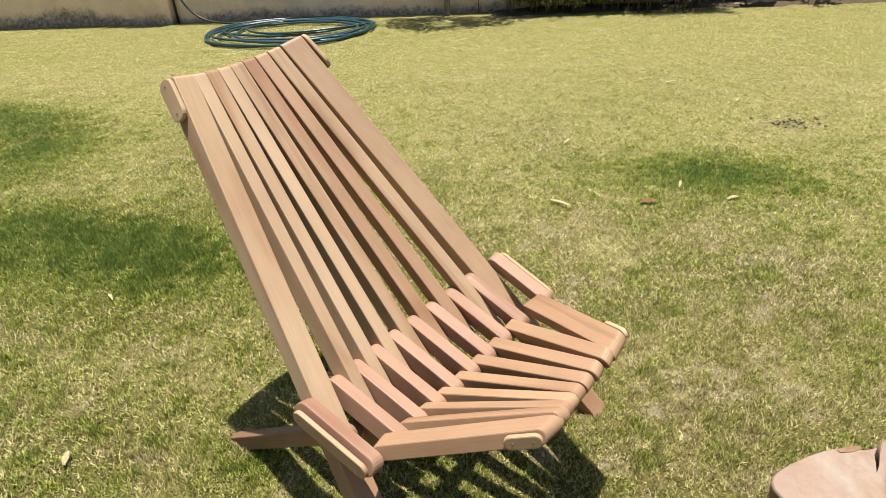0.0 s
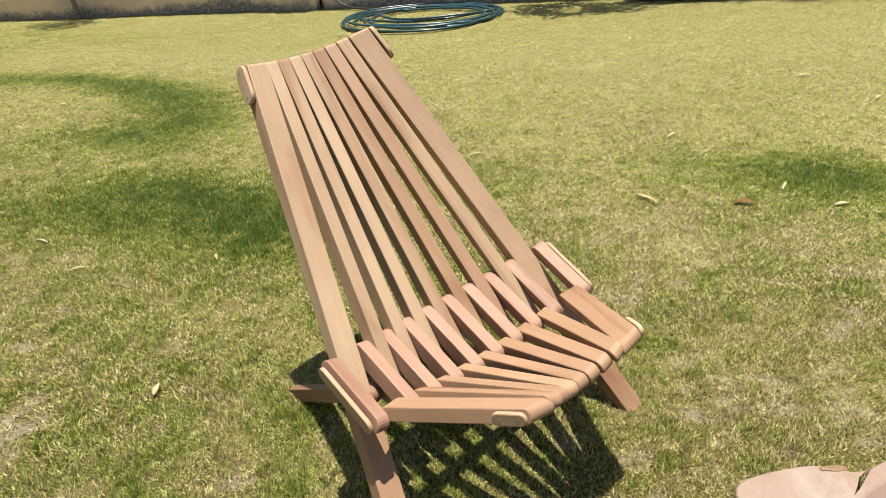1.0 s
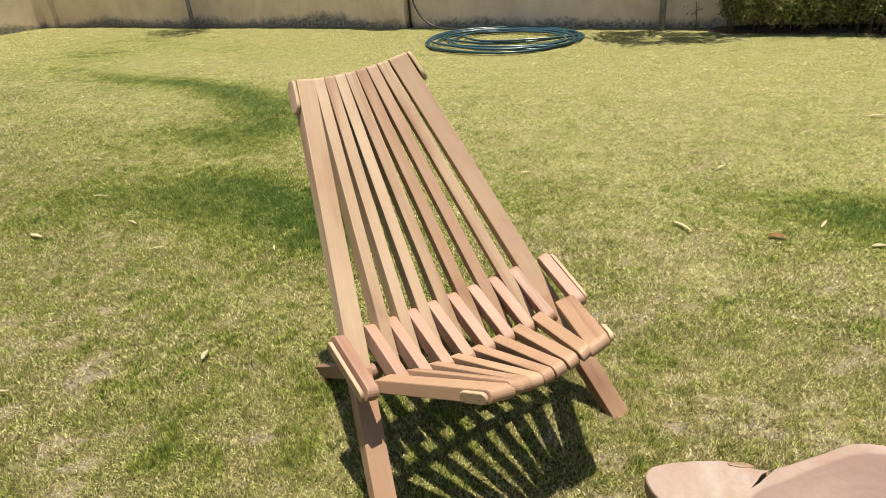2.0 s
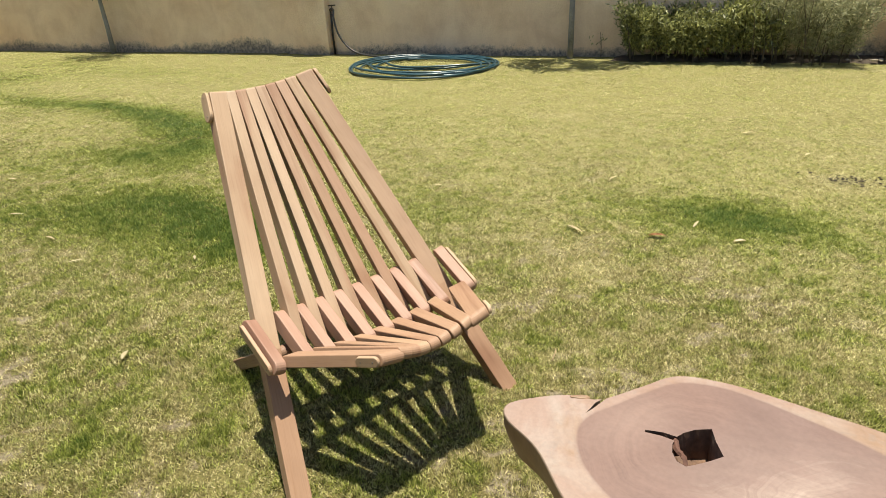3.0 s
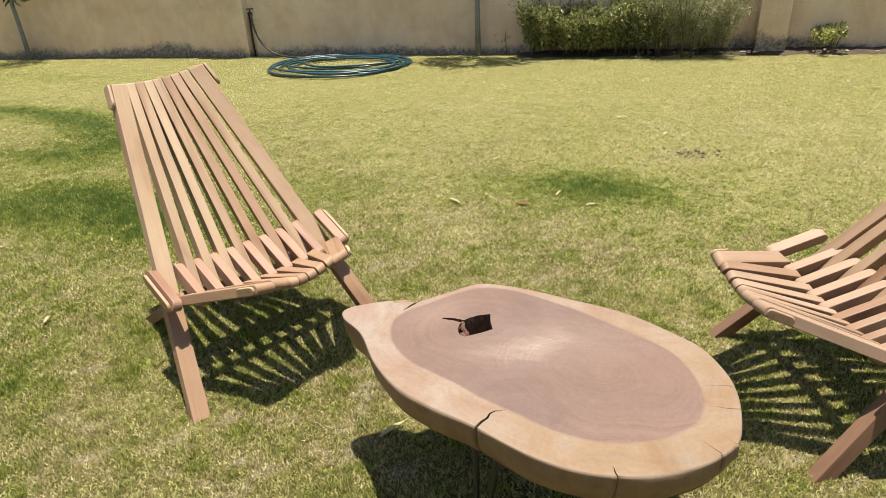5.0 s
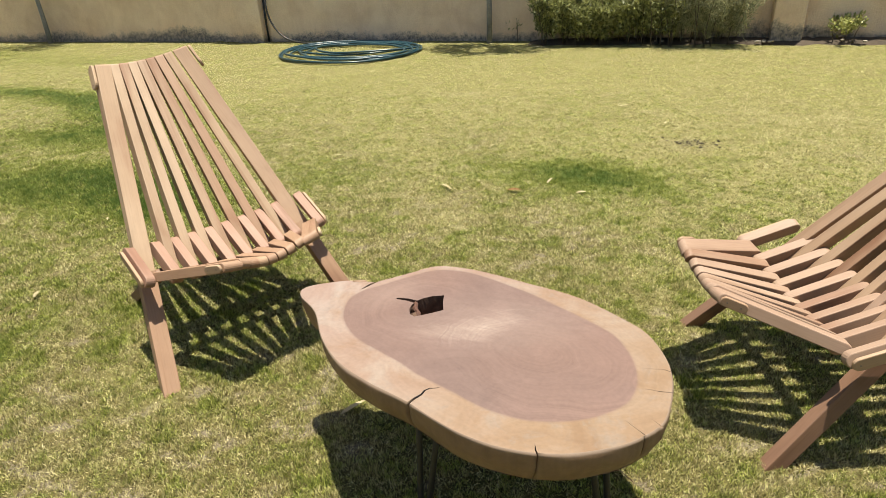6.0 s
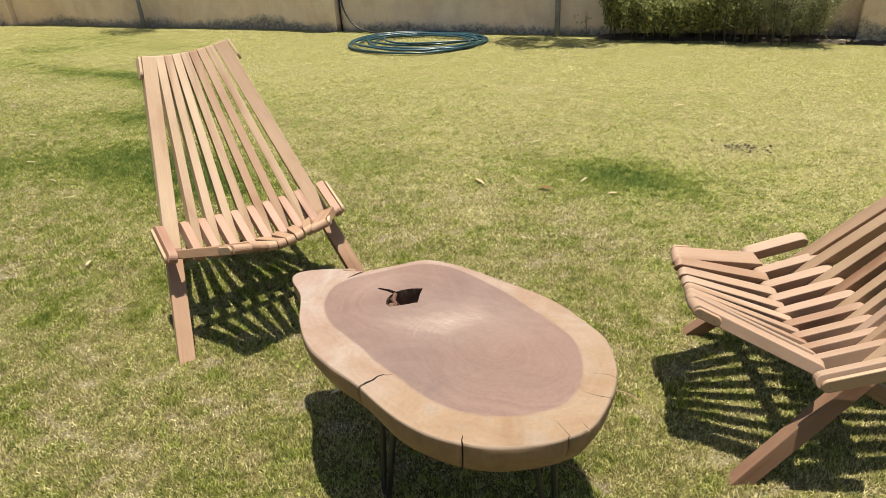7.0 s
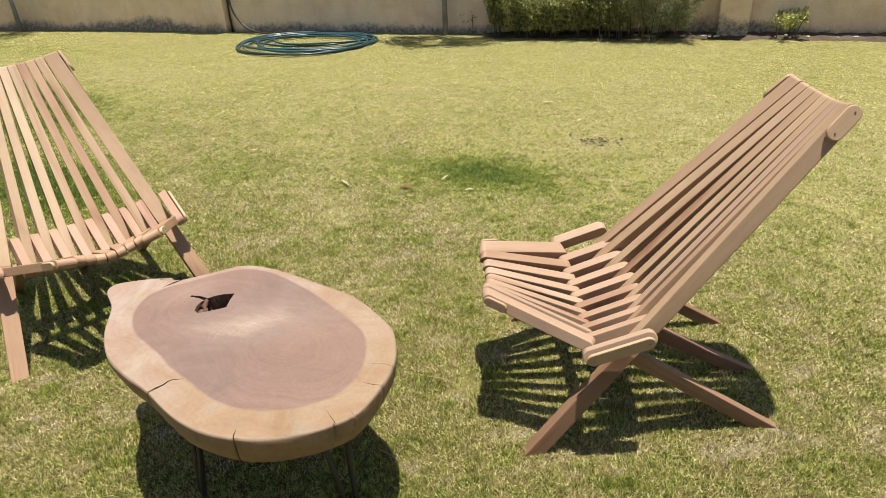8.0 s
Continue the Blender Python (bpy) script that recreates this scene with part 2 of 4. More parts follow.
    second = ramp(t, smear(1.230, 0.985, 25, 0.12, 0.045, 2.0), (0.36, grey(0.55)), (0.60, grey(0.22)), (0.92, grey(0.0)))
    # left of the hole, sky sheen and dust painted together as a pale patch
    left = ramp(t, smear(1.03, 1.10, 60, 0.14, 0.08, 1.2), (0.22, grey(0.42)), (0.80, grey(0.0)))
    for mask, tint in ((film, (0.285, 0.205, 0.172)), (left, (0.29, 0.205, 0.170)), (second, (0.34, 0.262, 0.215)), (stroke, (0.385, 0.30, 0.25))):
        heart = mix(t, mask, heart, tint)
    # sapwood: rosy and chalky at the narrow end, ochre at the broad end
    sep = t.nodes.new("ShaderNodeSeparateXYZ")
    t.links.new(v, sep.inputs[0])
    end = math_node("ADD", math_node("ADD", sep.outputs["X"], math_node("MULTIPLY", sep.outputs["Y"], -0.55)), math_node("MULTIPLY", fbm(t, v, 3.4, 4, 0.6, 0.6), 0.55))
    tint = t.nodes.new("ShaderNodeMapRange")
    tint.inputs["From Min"].default_value, tint.inputs["From Max"].default_value = 0.72, 1.40
    t.links.new(end, tint.inputs["Value"])
    rosy = ramp(t, cloud, (0.30, (0.225, 0.135, 0.098)), (0.5, (0.268, 0.185, 0.150)), (0.70, (0.315, 0.255, 0.218)))
    ochre = ramp(t, cloud, (0.30, (0.178, 0.100, 0.050)), (0.5, (0.226, 0.143, 0.085)), (0.70, (0.268, 0.192, 0.138)))
    sap = mix(t, tint.outputs[0], rosy, ochre)
    sap = mix(t, ramp(t, fbm(t, v, 7.0, 5, 0.7, 1.0), (0.55, grey(0.0)), (0.75, grey(0.55))), sap, (0.215, 0.118, 0.055))
    sap = mix(t, ramp(t, fbm(t, v, 11.0, 5, 0.7, 0.6), (0.56, grey(0.0)), (0.70, grey(0.45))), sap, (0.21, 0.185, 0.165))
    sap = mix(t, 0.4, sap, ramp(t, rings(far, 60.0, 3.0), (0.36, grey(0.88)), (0.6, grey(1.04))), "MULTIPLY")
    jit = math_node("MULTIPLY_ADD", fbm(t, v, 4.0, 4, 0.5), 0.016, at.outputs["Fac"])
    mask = ramp(t, jit, (0.0065, grey(0.0)), (0.0115, grey(1.0)))
    col = mix(t, mask, sap, heart)
    col = mix(t, 0.3, col, ramp(t, fine, (0.35, grey(0.7)), (0.6, grey(1.0))), "MULTIPLY")
    base(t, b, col)
    t.links.new(ramp(t, cloud, (0.3, grey(0.62)), (0.7, grey(0.42))), b.inputs["Roughness"])
    bump(t, b, fine, 0.15, 0.001)
    return m


SLAB = make_slab()


def make_slab_edge():
    m, t, b = material("peeled slab edge", 0.6)
    v = coords(t, (1, 1, 1))
    cloud = fbm(t, v, 9, 5, 0.65, 0.5)
    upright = fbm(t, coords(t, (60, 60, 6)), 1.0, 4, 0.6)
    col = ramp(t, cloud, (0.3, (0.185, 0.104, 0.057)), (0.7, (0.295, 0.188, 0.118)))
    col = mix(t, 0.5, col, ramp(t, upright, (0.3, grey(0.62)), (0.65, grey(1.0))), "MULTIPLY")
    # the arris is rubbed pale
    sep = t.nodes.new("ShaderNodeSeparateXYZ")
    t.links.new(v, sep.inputs[0])
    edge = t.nodes.new("ShaderNodeMath")
    edge.operation = "MULTIPLY_ADD"
    edge.inputs[1].default_value = 0.008
    t.links.new(fbm(t, v, 25, 4, 0.6), edge.inputs[0])
    t.links.new(sep.outputs["Z"], edge.inputs[2])
    col = mix(t, ramp(t, edge.outputs[0], (0.4055, grey(0.0)), (0.4105, grey(0.85))), col, (0.26, 0.192, 0.145))
    base(t, b, col)
    bump(t, b, cloud, 0.5, 0.006)
    return m


SLAB_EDGE = make_slab_edge()
CHAR = make_simple("dark rotten heartwood", (0.15, 0.085, 0.055), 0.9, 0.0, 0.5, 60, 0.006)
BARKRED = make_simple("reddish inner bark", (0.105, 0.048, 0.033), 0.9, 0.0, 0.45, 80, 0.004)


# ---- mesh tools ----
def part(name, bm, mat, parent=None, m=None, label=""):
    me = bpy.data.meshes.new(name)
    bm.to_mesh(me)
    bm.free()
    me.materials.append(mat)
    ob = new(name, me)
    if parent is not None:
        ob.parent = parent
    if m is not None:
        ob.matrix_basis = m
    return tagged(ob, label)


def array_mesh(name, verts, tris, mat, parent=None, attr=None, smooth=False):
    me = bpy.data.meshes.new(name)
    verts = np.asarray(verts, dtype=np.float32)
    tris = np.asarray(tris, dtype=np.int32)
    me.vertices.add(len(verts))
    me.vertices.foreach_set("co", verts.ravel())
    me.loops.add(tris.size)
    me.loops.foreach_set("vertex_index", tris.ravel())
    me.polygons.add(len(tris))
    me.polygons.foreach_set("loop_start", np.arange(0, tris.size, tris.shape[1], dtype=np.int32))
    if smooth:
        me.polygons.foreach_set("use_smooth", np.ones(len(tris), dtype=bool))
    if attr is not None:
        a = me.attributes.new(attr[0], "FLOAT", "POINT")
        a.data.foreach_set("value", np.asarray(attr[1], dtype=np.float32))
    me.update(calc_edges=True)
    me.materials.append(mat)
    ob = new(name, me)
    if parent is not None:
        ob.parent = parent
    return ob


def box_bm(x0, x1, y0, y1, z0, z1, bevel=0.0):
    bm = bmesh.new()
    bmesh.ops.create_cube(bm, size=1, matrix=Matrix.Translation(((x0 + x1) / 2, (y0 + y1) / 2, (z0 + z1) / 2)) @ Matrix.Diagonal((x1 - x0, y1 - y0, z1 - z0, 1)))
    if bevel:
        bmesh.ops.bevel(bm, geom=bm.edges[:], offset=bevel, segments=2, affect="EDGES", profile=0.5)
    return bm


def tube(points, radius, sides=8, taper=1.0):
    """Vertices and quads of a round tube along a line of points."""
    pts = [Vector(p) for p in points]
    verts, quads = [], []
    up = Vector((0.3, 0.2, 1)).normalized()
    for i, p in enumerate(pts):
        d = (pts[min(i + 1, len(pts) - 1)] - pts[max(i - 1, 0)]).normalized()
        a = d.cross(up)
        if a.length < 0.05:
            a = d.cross(Vector((1, 0, 0)))
        a.normalize()
        b = d.cross(a)
        r = radius * (1 + (taper - 1) * i / (len(pts) - 1))
        for k in range(sides):
            w = 2 * math.pi * k / sides
            verts.append(p + a * math.cos(w) * r + b * math.sin(w) * r)
    for i in range(len(pts) - 1):
        for k in range(sides):
            quads.append((i * sides + k, i * sides + (k + 1) % sides, (i + 1) * sides + (k + 1) % sides, (i + 1) * sides + k))
    return verts, quads


def tube_part(name, points, radius, mat, parent=None, sides=8, taper=1.0, label=""):
    verts, quads = tube(points, radius, sides, taper)
    bm = bmesh.new()
    vs = [bm.verts.new(v) for v in verts]
    for q in quads:
        bm.faces.new([vs[i] for i in q]).smooth = True
    bm.faces.new(vs[:sides])
    bm.faces.new(vs[-sides:])
    bmesh.ops.recalc_face_normals(bm, faces=bm.faces[:])
    return part(name, bm, mat, parent, None, label)


def value_noise(x, y, cell, seed):
    """Smooth noise from 0 to 1 on the plane."""
    table = np.random.RandomState(seed).rand(256, 256)
    u, v = np.asarray(x) / cell + 500, np.asarray(y) / cell + 500
    i, j = np.floor(u).astype(int), np.floor(v).astype(int)
    f, g = u - i, v - j
    f, g = f * f * (3 - 2 * f), g * g * (3 - 2 * g)
    at = lambda a, b: table[a % 256, b % 256]
    return (at(i, j) * (1 - f) + at(i + 1, j) * f) * (1 - g) + (at(i, j + 1) * (1 - f) + at(i + 1, j + 1) * f) * g


# ---- lawn ----
# deep green patches: x, y, radius along x, radius along y, strength
DEEP_GREEN = ((1.06, 3.17, 0.46, 0.25, 1.2), (-0.40, 2.80, 0.42, 0.20, 0.5), (0.60, 1.86, 0.09, 0.06, 0.7),
        (-7.6, 5.5, 1.5, 0.6, 0.45), (-5.6, 5.3, 1.2, 0.4, 0.3), (-7.1, 4.6, 0.8, 0.35, 0.6), (-6.6, 3.85, 0.9, 0.35, 0.5), (-5.2, 3.78, 0.6, 0.25, 0.85), (-4.4, 3.9, 0.5, 0.2, 0.95), (-3.7, 3.78, 0.5, 0.24, 1.0), (-3.05, 3.6, 0.5, 0.28, 1.05), (-2.55, 3.2, 0.5, 0.32, 1.05), (-2.75, 2.82, 0.6, 0.2, 0.7),
        (-3.3, 2.45, 0.5, 0.15, 0.4), (-2.45, 1.70, 0.40, 0.25, 0.6), (-2.15, 2.12, 0.5, 0.24, 0.6), (-1.72, 2.36, 0.5, 0.22, 0.75), (-1.2, 2.25, 0.5, 0.26, 0.8),
        (-1.15, 2.0, 0.4, 0.2, 0.55), (-0.80, 2.1, 0.35, 0.25, 0.5), (-1.75, 1.9, 0.5, 0.2, 0.45), (1.75, 0.95, 0.3, 0.25, 0.3), (-0.42, 0.85, 0.10, 0.08, 0.6))
BARE = ((1.53, 3.92, 0.22, 0.14, 0.5), (0.42, 2.50, 0.35, 0.20, 0.3), (-0.45, 1.5, 0.3, 0.2, 0.25), (0.95, 1.75, 0.25, 0.3, 0.2), (0.2, 0.7, 0.5, 0.2, 0.3), (-0.1, 4.6, 0.5, 0.6, 0.15), (2.3, 4.6, 0.6, 0.5, 0.2), (2.9, 1.3, 0.8, 0.5, 0.2), (-3.2, 4.6, 1.0, 0.3, 0.25))


def thin_spots(x, y):
    """Small worn spots, 1 where the grass has all but gone."""
    return np.clip((0.65 * value_noise(x, y, 0.10, 41) + 0.35 * value_noise(x, y, 0.03, 42) - 0.70) / 0.08, 0, 1)


def dryness(x, y):
    deep_green = sum(0.9 * s * np.exp(-(((x - cx) / rx) ** 2 + ((y - cy) / ry) ** 2)) for cx, cy, rx, ry, s in DEEP_GREEN)
    bare = sum(s * np.exp(-(((x - cx) / rx) ** 2 + ((y - cy) / ry) ** 2)) for cx, cy, rx, ry, s in BARE)
    # green patches are even, the rest of the lawn is mottled
    patchy = 0.22 * (value_noise(x, y, 0.75, 3) - 0.5) + 0.30 * (value_noise(x, y, 0.19, 4) - 0.5) + 0.85 * (value_noise(x, y, 0.062, 5) - 0.5) + 0.80 * (value_noise(x, y, 0.024, 7) - 0.5)
    far = np.clip((y - 1.6) / 3.4, 0, 1)
    return np.clip(0.58 + 0.12 * far + 0.4 * thin_spots(x, y) + patchy * (1 - 0.4 * far) * np.clip(1 - 0.9 * deep_green, 0.3, 1) - deep_green + bare, -0.5, 1.1)


def rise(x, y):
    return 0.012 * (value_noise(x, y, 0.8, 8) - 0.5) + 0.010 * (value_noise(x, y, 0.16, 9) - 0.5) - 0.004


def build_ground():
    xs = np.concatenate(([-400, -120, -50, -25, -16], np.arange(-11, 9.001, 0.05), [14, 25, 50, 120, 400]))
    ys = np.concatenate(([-400, -120, -50, -20, -9], np.arange(-6, 9.001, 0.05), [11, 16, 25, 50, 120, 400]))
    gx, gy = np.meshgrid(xs, ys)
    gx, gy = gx.ravel(), gy.ravel()
    near = (gx > -11.5) & (gx < 9.5) & (gy > -6.5) & (gy < 9.5)
    gz = np.where(near, rise(gx, gy), -0.004)
    n = len(xs)
    i, j = np.meshgrid(np.arange(n - 1), np.arange(len(ys) - 1))
    a = (j * n + i).ravel()
    quads = np.stack([a, a + 1, a + n + 1, a + n], 1)
    ob = array_mesh("ground", np.stack([gx, gy, gz], 1), quads, GROUND, None, ("dry", dryness(gx, gy)), True)
    worn = ob.data.attributes.new("thatch", "FLOAT", "POINT")
    worn.data.foreach_set("value", (np.clip((gy - 1.4) / 3.0 + 0.9 * (value_noise(gx, gy, 0.3, 6) - 0.5), 0, 0.82) * (dryness(gx, gy) > 0.25)).astype(np.float32))
    tagged(ob, "sunlit dry lawn soil with straw thatch", "lawn", kind="structure")


build_ground()


def build_grass():
    rng = np.random.RandomState(11)
    px, py, scale = [], [], []
    # rings round the standing place, thinner and with larger tufts farther off
    for r0, r1, density, size, deg0, deg1 in ((0.5, 2.2, 120000, 0.84, 28, 178), (2.2, 3.4, 70000, 1.05, 28, 178), (3.4, 5.2, 42000, 1.05, 28, 178), (5.2, 9.5, 17000, 1.35, 28, 178), (9.5, 14.5, 6000, 2.2, 125, 178), (0.0, 0.5, 20000, 1.2, 28, 178), (0.0, 12.5, 1300, 4.0, 178, 388)):
        a0, a1 = radians(deg0), radians(deg1)
        n = int(density * (a1 - a0) / 2 * (r1 * r1 - r0 * r0))
        r = np.sqrt(rng.uniform(r0 * r0, r1 * r1, n))
        a = rng.uniform(a0, a1, n)
        px.append(1.35 + r * np.cos(a))
        py.append(0.0 + r * np.sin(a))
        scale.append(np.full(n, size))
    x, y, s = np.concatenate(px), np.concatenate(py), np.concatenate(scale)
    lawn = (y < 7.30 + 0.13 * (x + 1)) & (y > -6) & (x > -11) & (x < 9)
    x, y, s = x[lawn], y[lawn], s[lawn]
    d = dryness(x, y)
    tuft = value_noise(x, y, 0.016, 21) * 0.6 + value_noise(x, y, 0.06, 22) * 0.4
    keep = rng.rand(len(x)) < np.clip(1.12 - 0.35 * d, 0.6, 1) * np.clip(-0.2 + 2.2 * tuft + 0.5 * np.clip((y - 1.6) / 3.4, 0, 1), 0, 1) * (1 - 0.55 * thin_spots(x, y)) * (1 - 0.85 * np.exp(-(((x - 1.535) / 0.10) ** 2 + ((y - 3.90) / 0.06) ** 2)))
    x, y, s, d, tuft = x[keep], y[keep], s[keep], d[keep], tuft[keep]
    n = len(x)
    z = rise(x, y)
    # the tufts are greener than the thin grass between them
    d = d - 0.5 * (tuft - 0.5) * np.clip(1.4 - 0.2 * y, 0.4, 1)
    deep_green = np.clip(0.25 - d, 0, 0.6)
    far = np.clip((y - 1.6) / 3.4, 0, 1)
    h = (0.002 + 0.007 * rng.rand(n) ** 1.6 + 0.018 * tuft ** 2 * (1 - 0.6 * far) + 0.012 * deep_green) * s ** 0.35 * (1 - 0.35 * far)
    w = (0.0015 + 0.0015 * rng.rand(n)) * s
    turn = rng.uniform(0, 2 * math.pi, n)
    lean = rng.uniform(0.004, 0.015, n) * s ** 0.8 * (1 + 0.3 * far)
    la = rng.uniform(0, 2 * math.pi, n)
    cx, cy = np.cos(turn) * w, np.sin(turn) * w
    v = np.empty((n, 3, 3), dtype=np.float32)
    v[:, 0] = np.stack([x - cx, y - cy, z - 0.001], 1)
    v[:, 1] = np.stack([x + cx, y + cy, z - 0.001], 1)
    v[:, 2] = np.stack([x + lean * np.cos(la), y + lean * np.sin(la), z + h], 1)
    dry = np.clip(0.48 + 1.1 * (d - 0.5) + rng.normal(0, 0.30, n), np.minimum(0, d), 1)
    ob = array_mesh("grass", v.reshape(-1, 3), np.arange(3 * n).reshape(-1, 3), BLADE, None, ("dry", np.repeat(dry, 3)))
    tagged(ob, "short patchy lawn grass, half green and half straw", "grass", kind="stuff")


build_grass()

# ---- garden wall ----
WALL = Matrix.Translation((-1.0, 7.38, 0)) @ Matrix.Rotation(math.atan2(0.13, 1.0), 4, "Z")


def build_wall():
    w = part("wall_north", box_bm(-11, 11, 0.0, 0.2, -0.1, 2.3), PLASTER, None, WALL)
    tagged(w, "tan plastered garden wall with damp grey foot", "wall", kind="structure")
    for s0, s1, proud, kind in ((-3.48, -3.09, 0.12, ""), (-3.76, -3.48, 0.05, ""), (2.95, 3.25, 0.16, ""), (-10.3, -9.88, 0.10, "")):
        bm = box_bm(s0, s1, -proud, 0.0, -0.1, 2.3, 0.012)
        tagged(part("pillar", bm, PLASTER, w), "plastered pillar, grey and flaking at its foot")


build_wall()
for nm, dims, mat in (("wall_west", (-11.2, -11.0, -6, 6.0, -0.1, 2.3), PLASTER), ("wall_east", (9.0, 9.2, -6, 8.6, -0.1, 2.3), PLASTER), ("wall_south", (-11.2, 9.2, -6.2, -6.0, -0.1, 3.2), HOUSE)):
    tagged(part(nm, box_bm(*dims), mat), "plain plastered wall closing the garden", "wall", kind="structure")


# ---- folding slat chair ----
W = 0.0312


def stick_bm(length, width, depth, round0=1.0, round1=1.0, bevel=0.0025):
    """A bar along y from 0 to length, with its ends rounded in side view."""
    prof = []
    for end, share in ((1, round1), (0, round0)):
        r = max(depth / 2 * share, 0.003)
        flat = depth / 2 - r
        for k in range(11):
            a = math.pi / 2 - k * math.pi / 10 if end else -math.pi / 2 - k * math.pi / 10
            sgn = 1 if math.sin(a) > 1e-6 else (-1 if math.sin(a) < -1e-6 else 0)
            yy = (length - r if end else r) + r * math.cos(a)
            prof.append((yy, sgn * flat + r * math.sin(a)))
    bm = bmesh.new()
    lo = [bm.verts.new((-width / 2, y, z)) for y, z in prof]
    hi = [bm.verts.new((width / 2, y, z)) for y, z in prof]
    n = len(prof)
    f0 = bm.faces.new(lo)
    f1 = bm.faces.new(hi[::-1])
    for k in range(n):
        bm.faces.new((lo[k], hi[k], hi[(k + 1) % n], lo[(k + 1) % n])[::-1])
    bmesh.ops.recalc_face_normals(bm, faces=bm.faces[:])
    rim = [e for e in bm.edges if (f0 in e.link_faces) != (f1 in e.link_faces)]
    bmesh.ops.bevel(bm, geom=rim, offset=bevel, segments=2, affect="EDGES", profile=0.5)
    return bm


def along(p, q, across=Vector((1, 0, 0))):
    """The pose of a bar from p towards q, its width kept across the chair."""
    p, q = Vector(p), Vector(q)
    y = (q - p).normalized()
    x = (across - y * across.dot(y)).normalized()
    z = x.cross(y)
    m = Matrix((x, y, z)).transposed().to_4x4()
    m.translation = p
    return m


def bar(name, p, q, parent, across=Vector((1, 0, 0)), width=W - 0.0012, depth=0.042, mat=None, round0=1.0, round1=1.0, ground=False, label="", skew=False, twist=0.0, stretch=None):
    m = along(p, q, across)
    bm = stick_bm((Vector(q) - Vector(p)).length, width, depth, round0, round1)
    if twist:
        length = (Vector(q) - Vector(p)).length
        for k in range(1, 12):
            bmesh.ops.bisect_plane(bm, geom=bm.verts[:] + bm.edges[:] + bm.faces[:], plane_co=(0, length * k / 12, 0), plane_no=(0, 1, 0))
        for v in bm.verts:
            w = twist * min(1.0, max(0.0, 1 - v.co.y / length))
            x, z = v.co.x, v.co.z
            v.co.x, v.co.z = x * math.cos(w) - z * math.sin(w), x * math.sin(w) + z * math.cos(w)
    if skew:
        # the first end is cut in line with its neighbours, not square
        s = (Vector(q) - Vector(p)).normalized().x
        for v in bm.verts:
            if v.co.y < 0.08:
                v.co.y += s / math.sqrt(1 - s * s) * v.co.x * (1 - v.co.y / 0.08)
    if ground:
        inv = m.inverted()
        cut = bmesh.ops.bisect_plane(bm, geom=bm.verts[:] + bm.edges[:] + bm.faces[:], plane_co=inv @ Vector((0, 0, -0.012)), plane_no=inv.to_3x3() @ Vector((0, 0, -1)), clear_outer=True)
        bmesh.ops.holes_fill(bm, edges=[e for e in bm.edges if e.is_boundary])
    if stretch:
        # only the stretch of the bar between two distances from its first end
        for y, way in ((stretch[0], -1), (stretch[1], 1)):
            bmesh.ops.bisect_plane(bm, geom=bm.verts[:] + bm.edges[:] + bm.faces[:], plane_co=(0, y, 0), plane_no=(0, way, 0), clear_outer=True)
            bmesh.ops.holes_fill(bm, edges=[e for e in bm.edges if e.is_boundary])
    return part(name, bm, mat or STICK, parent, m, label)


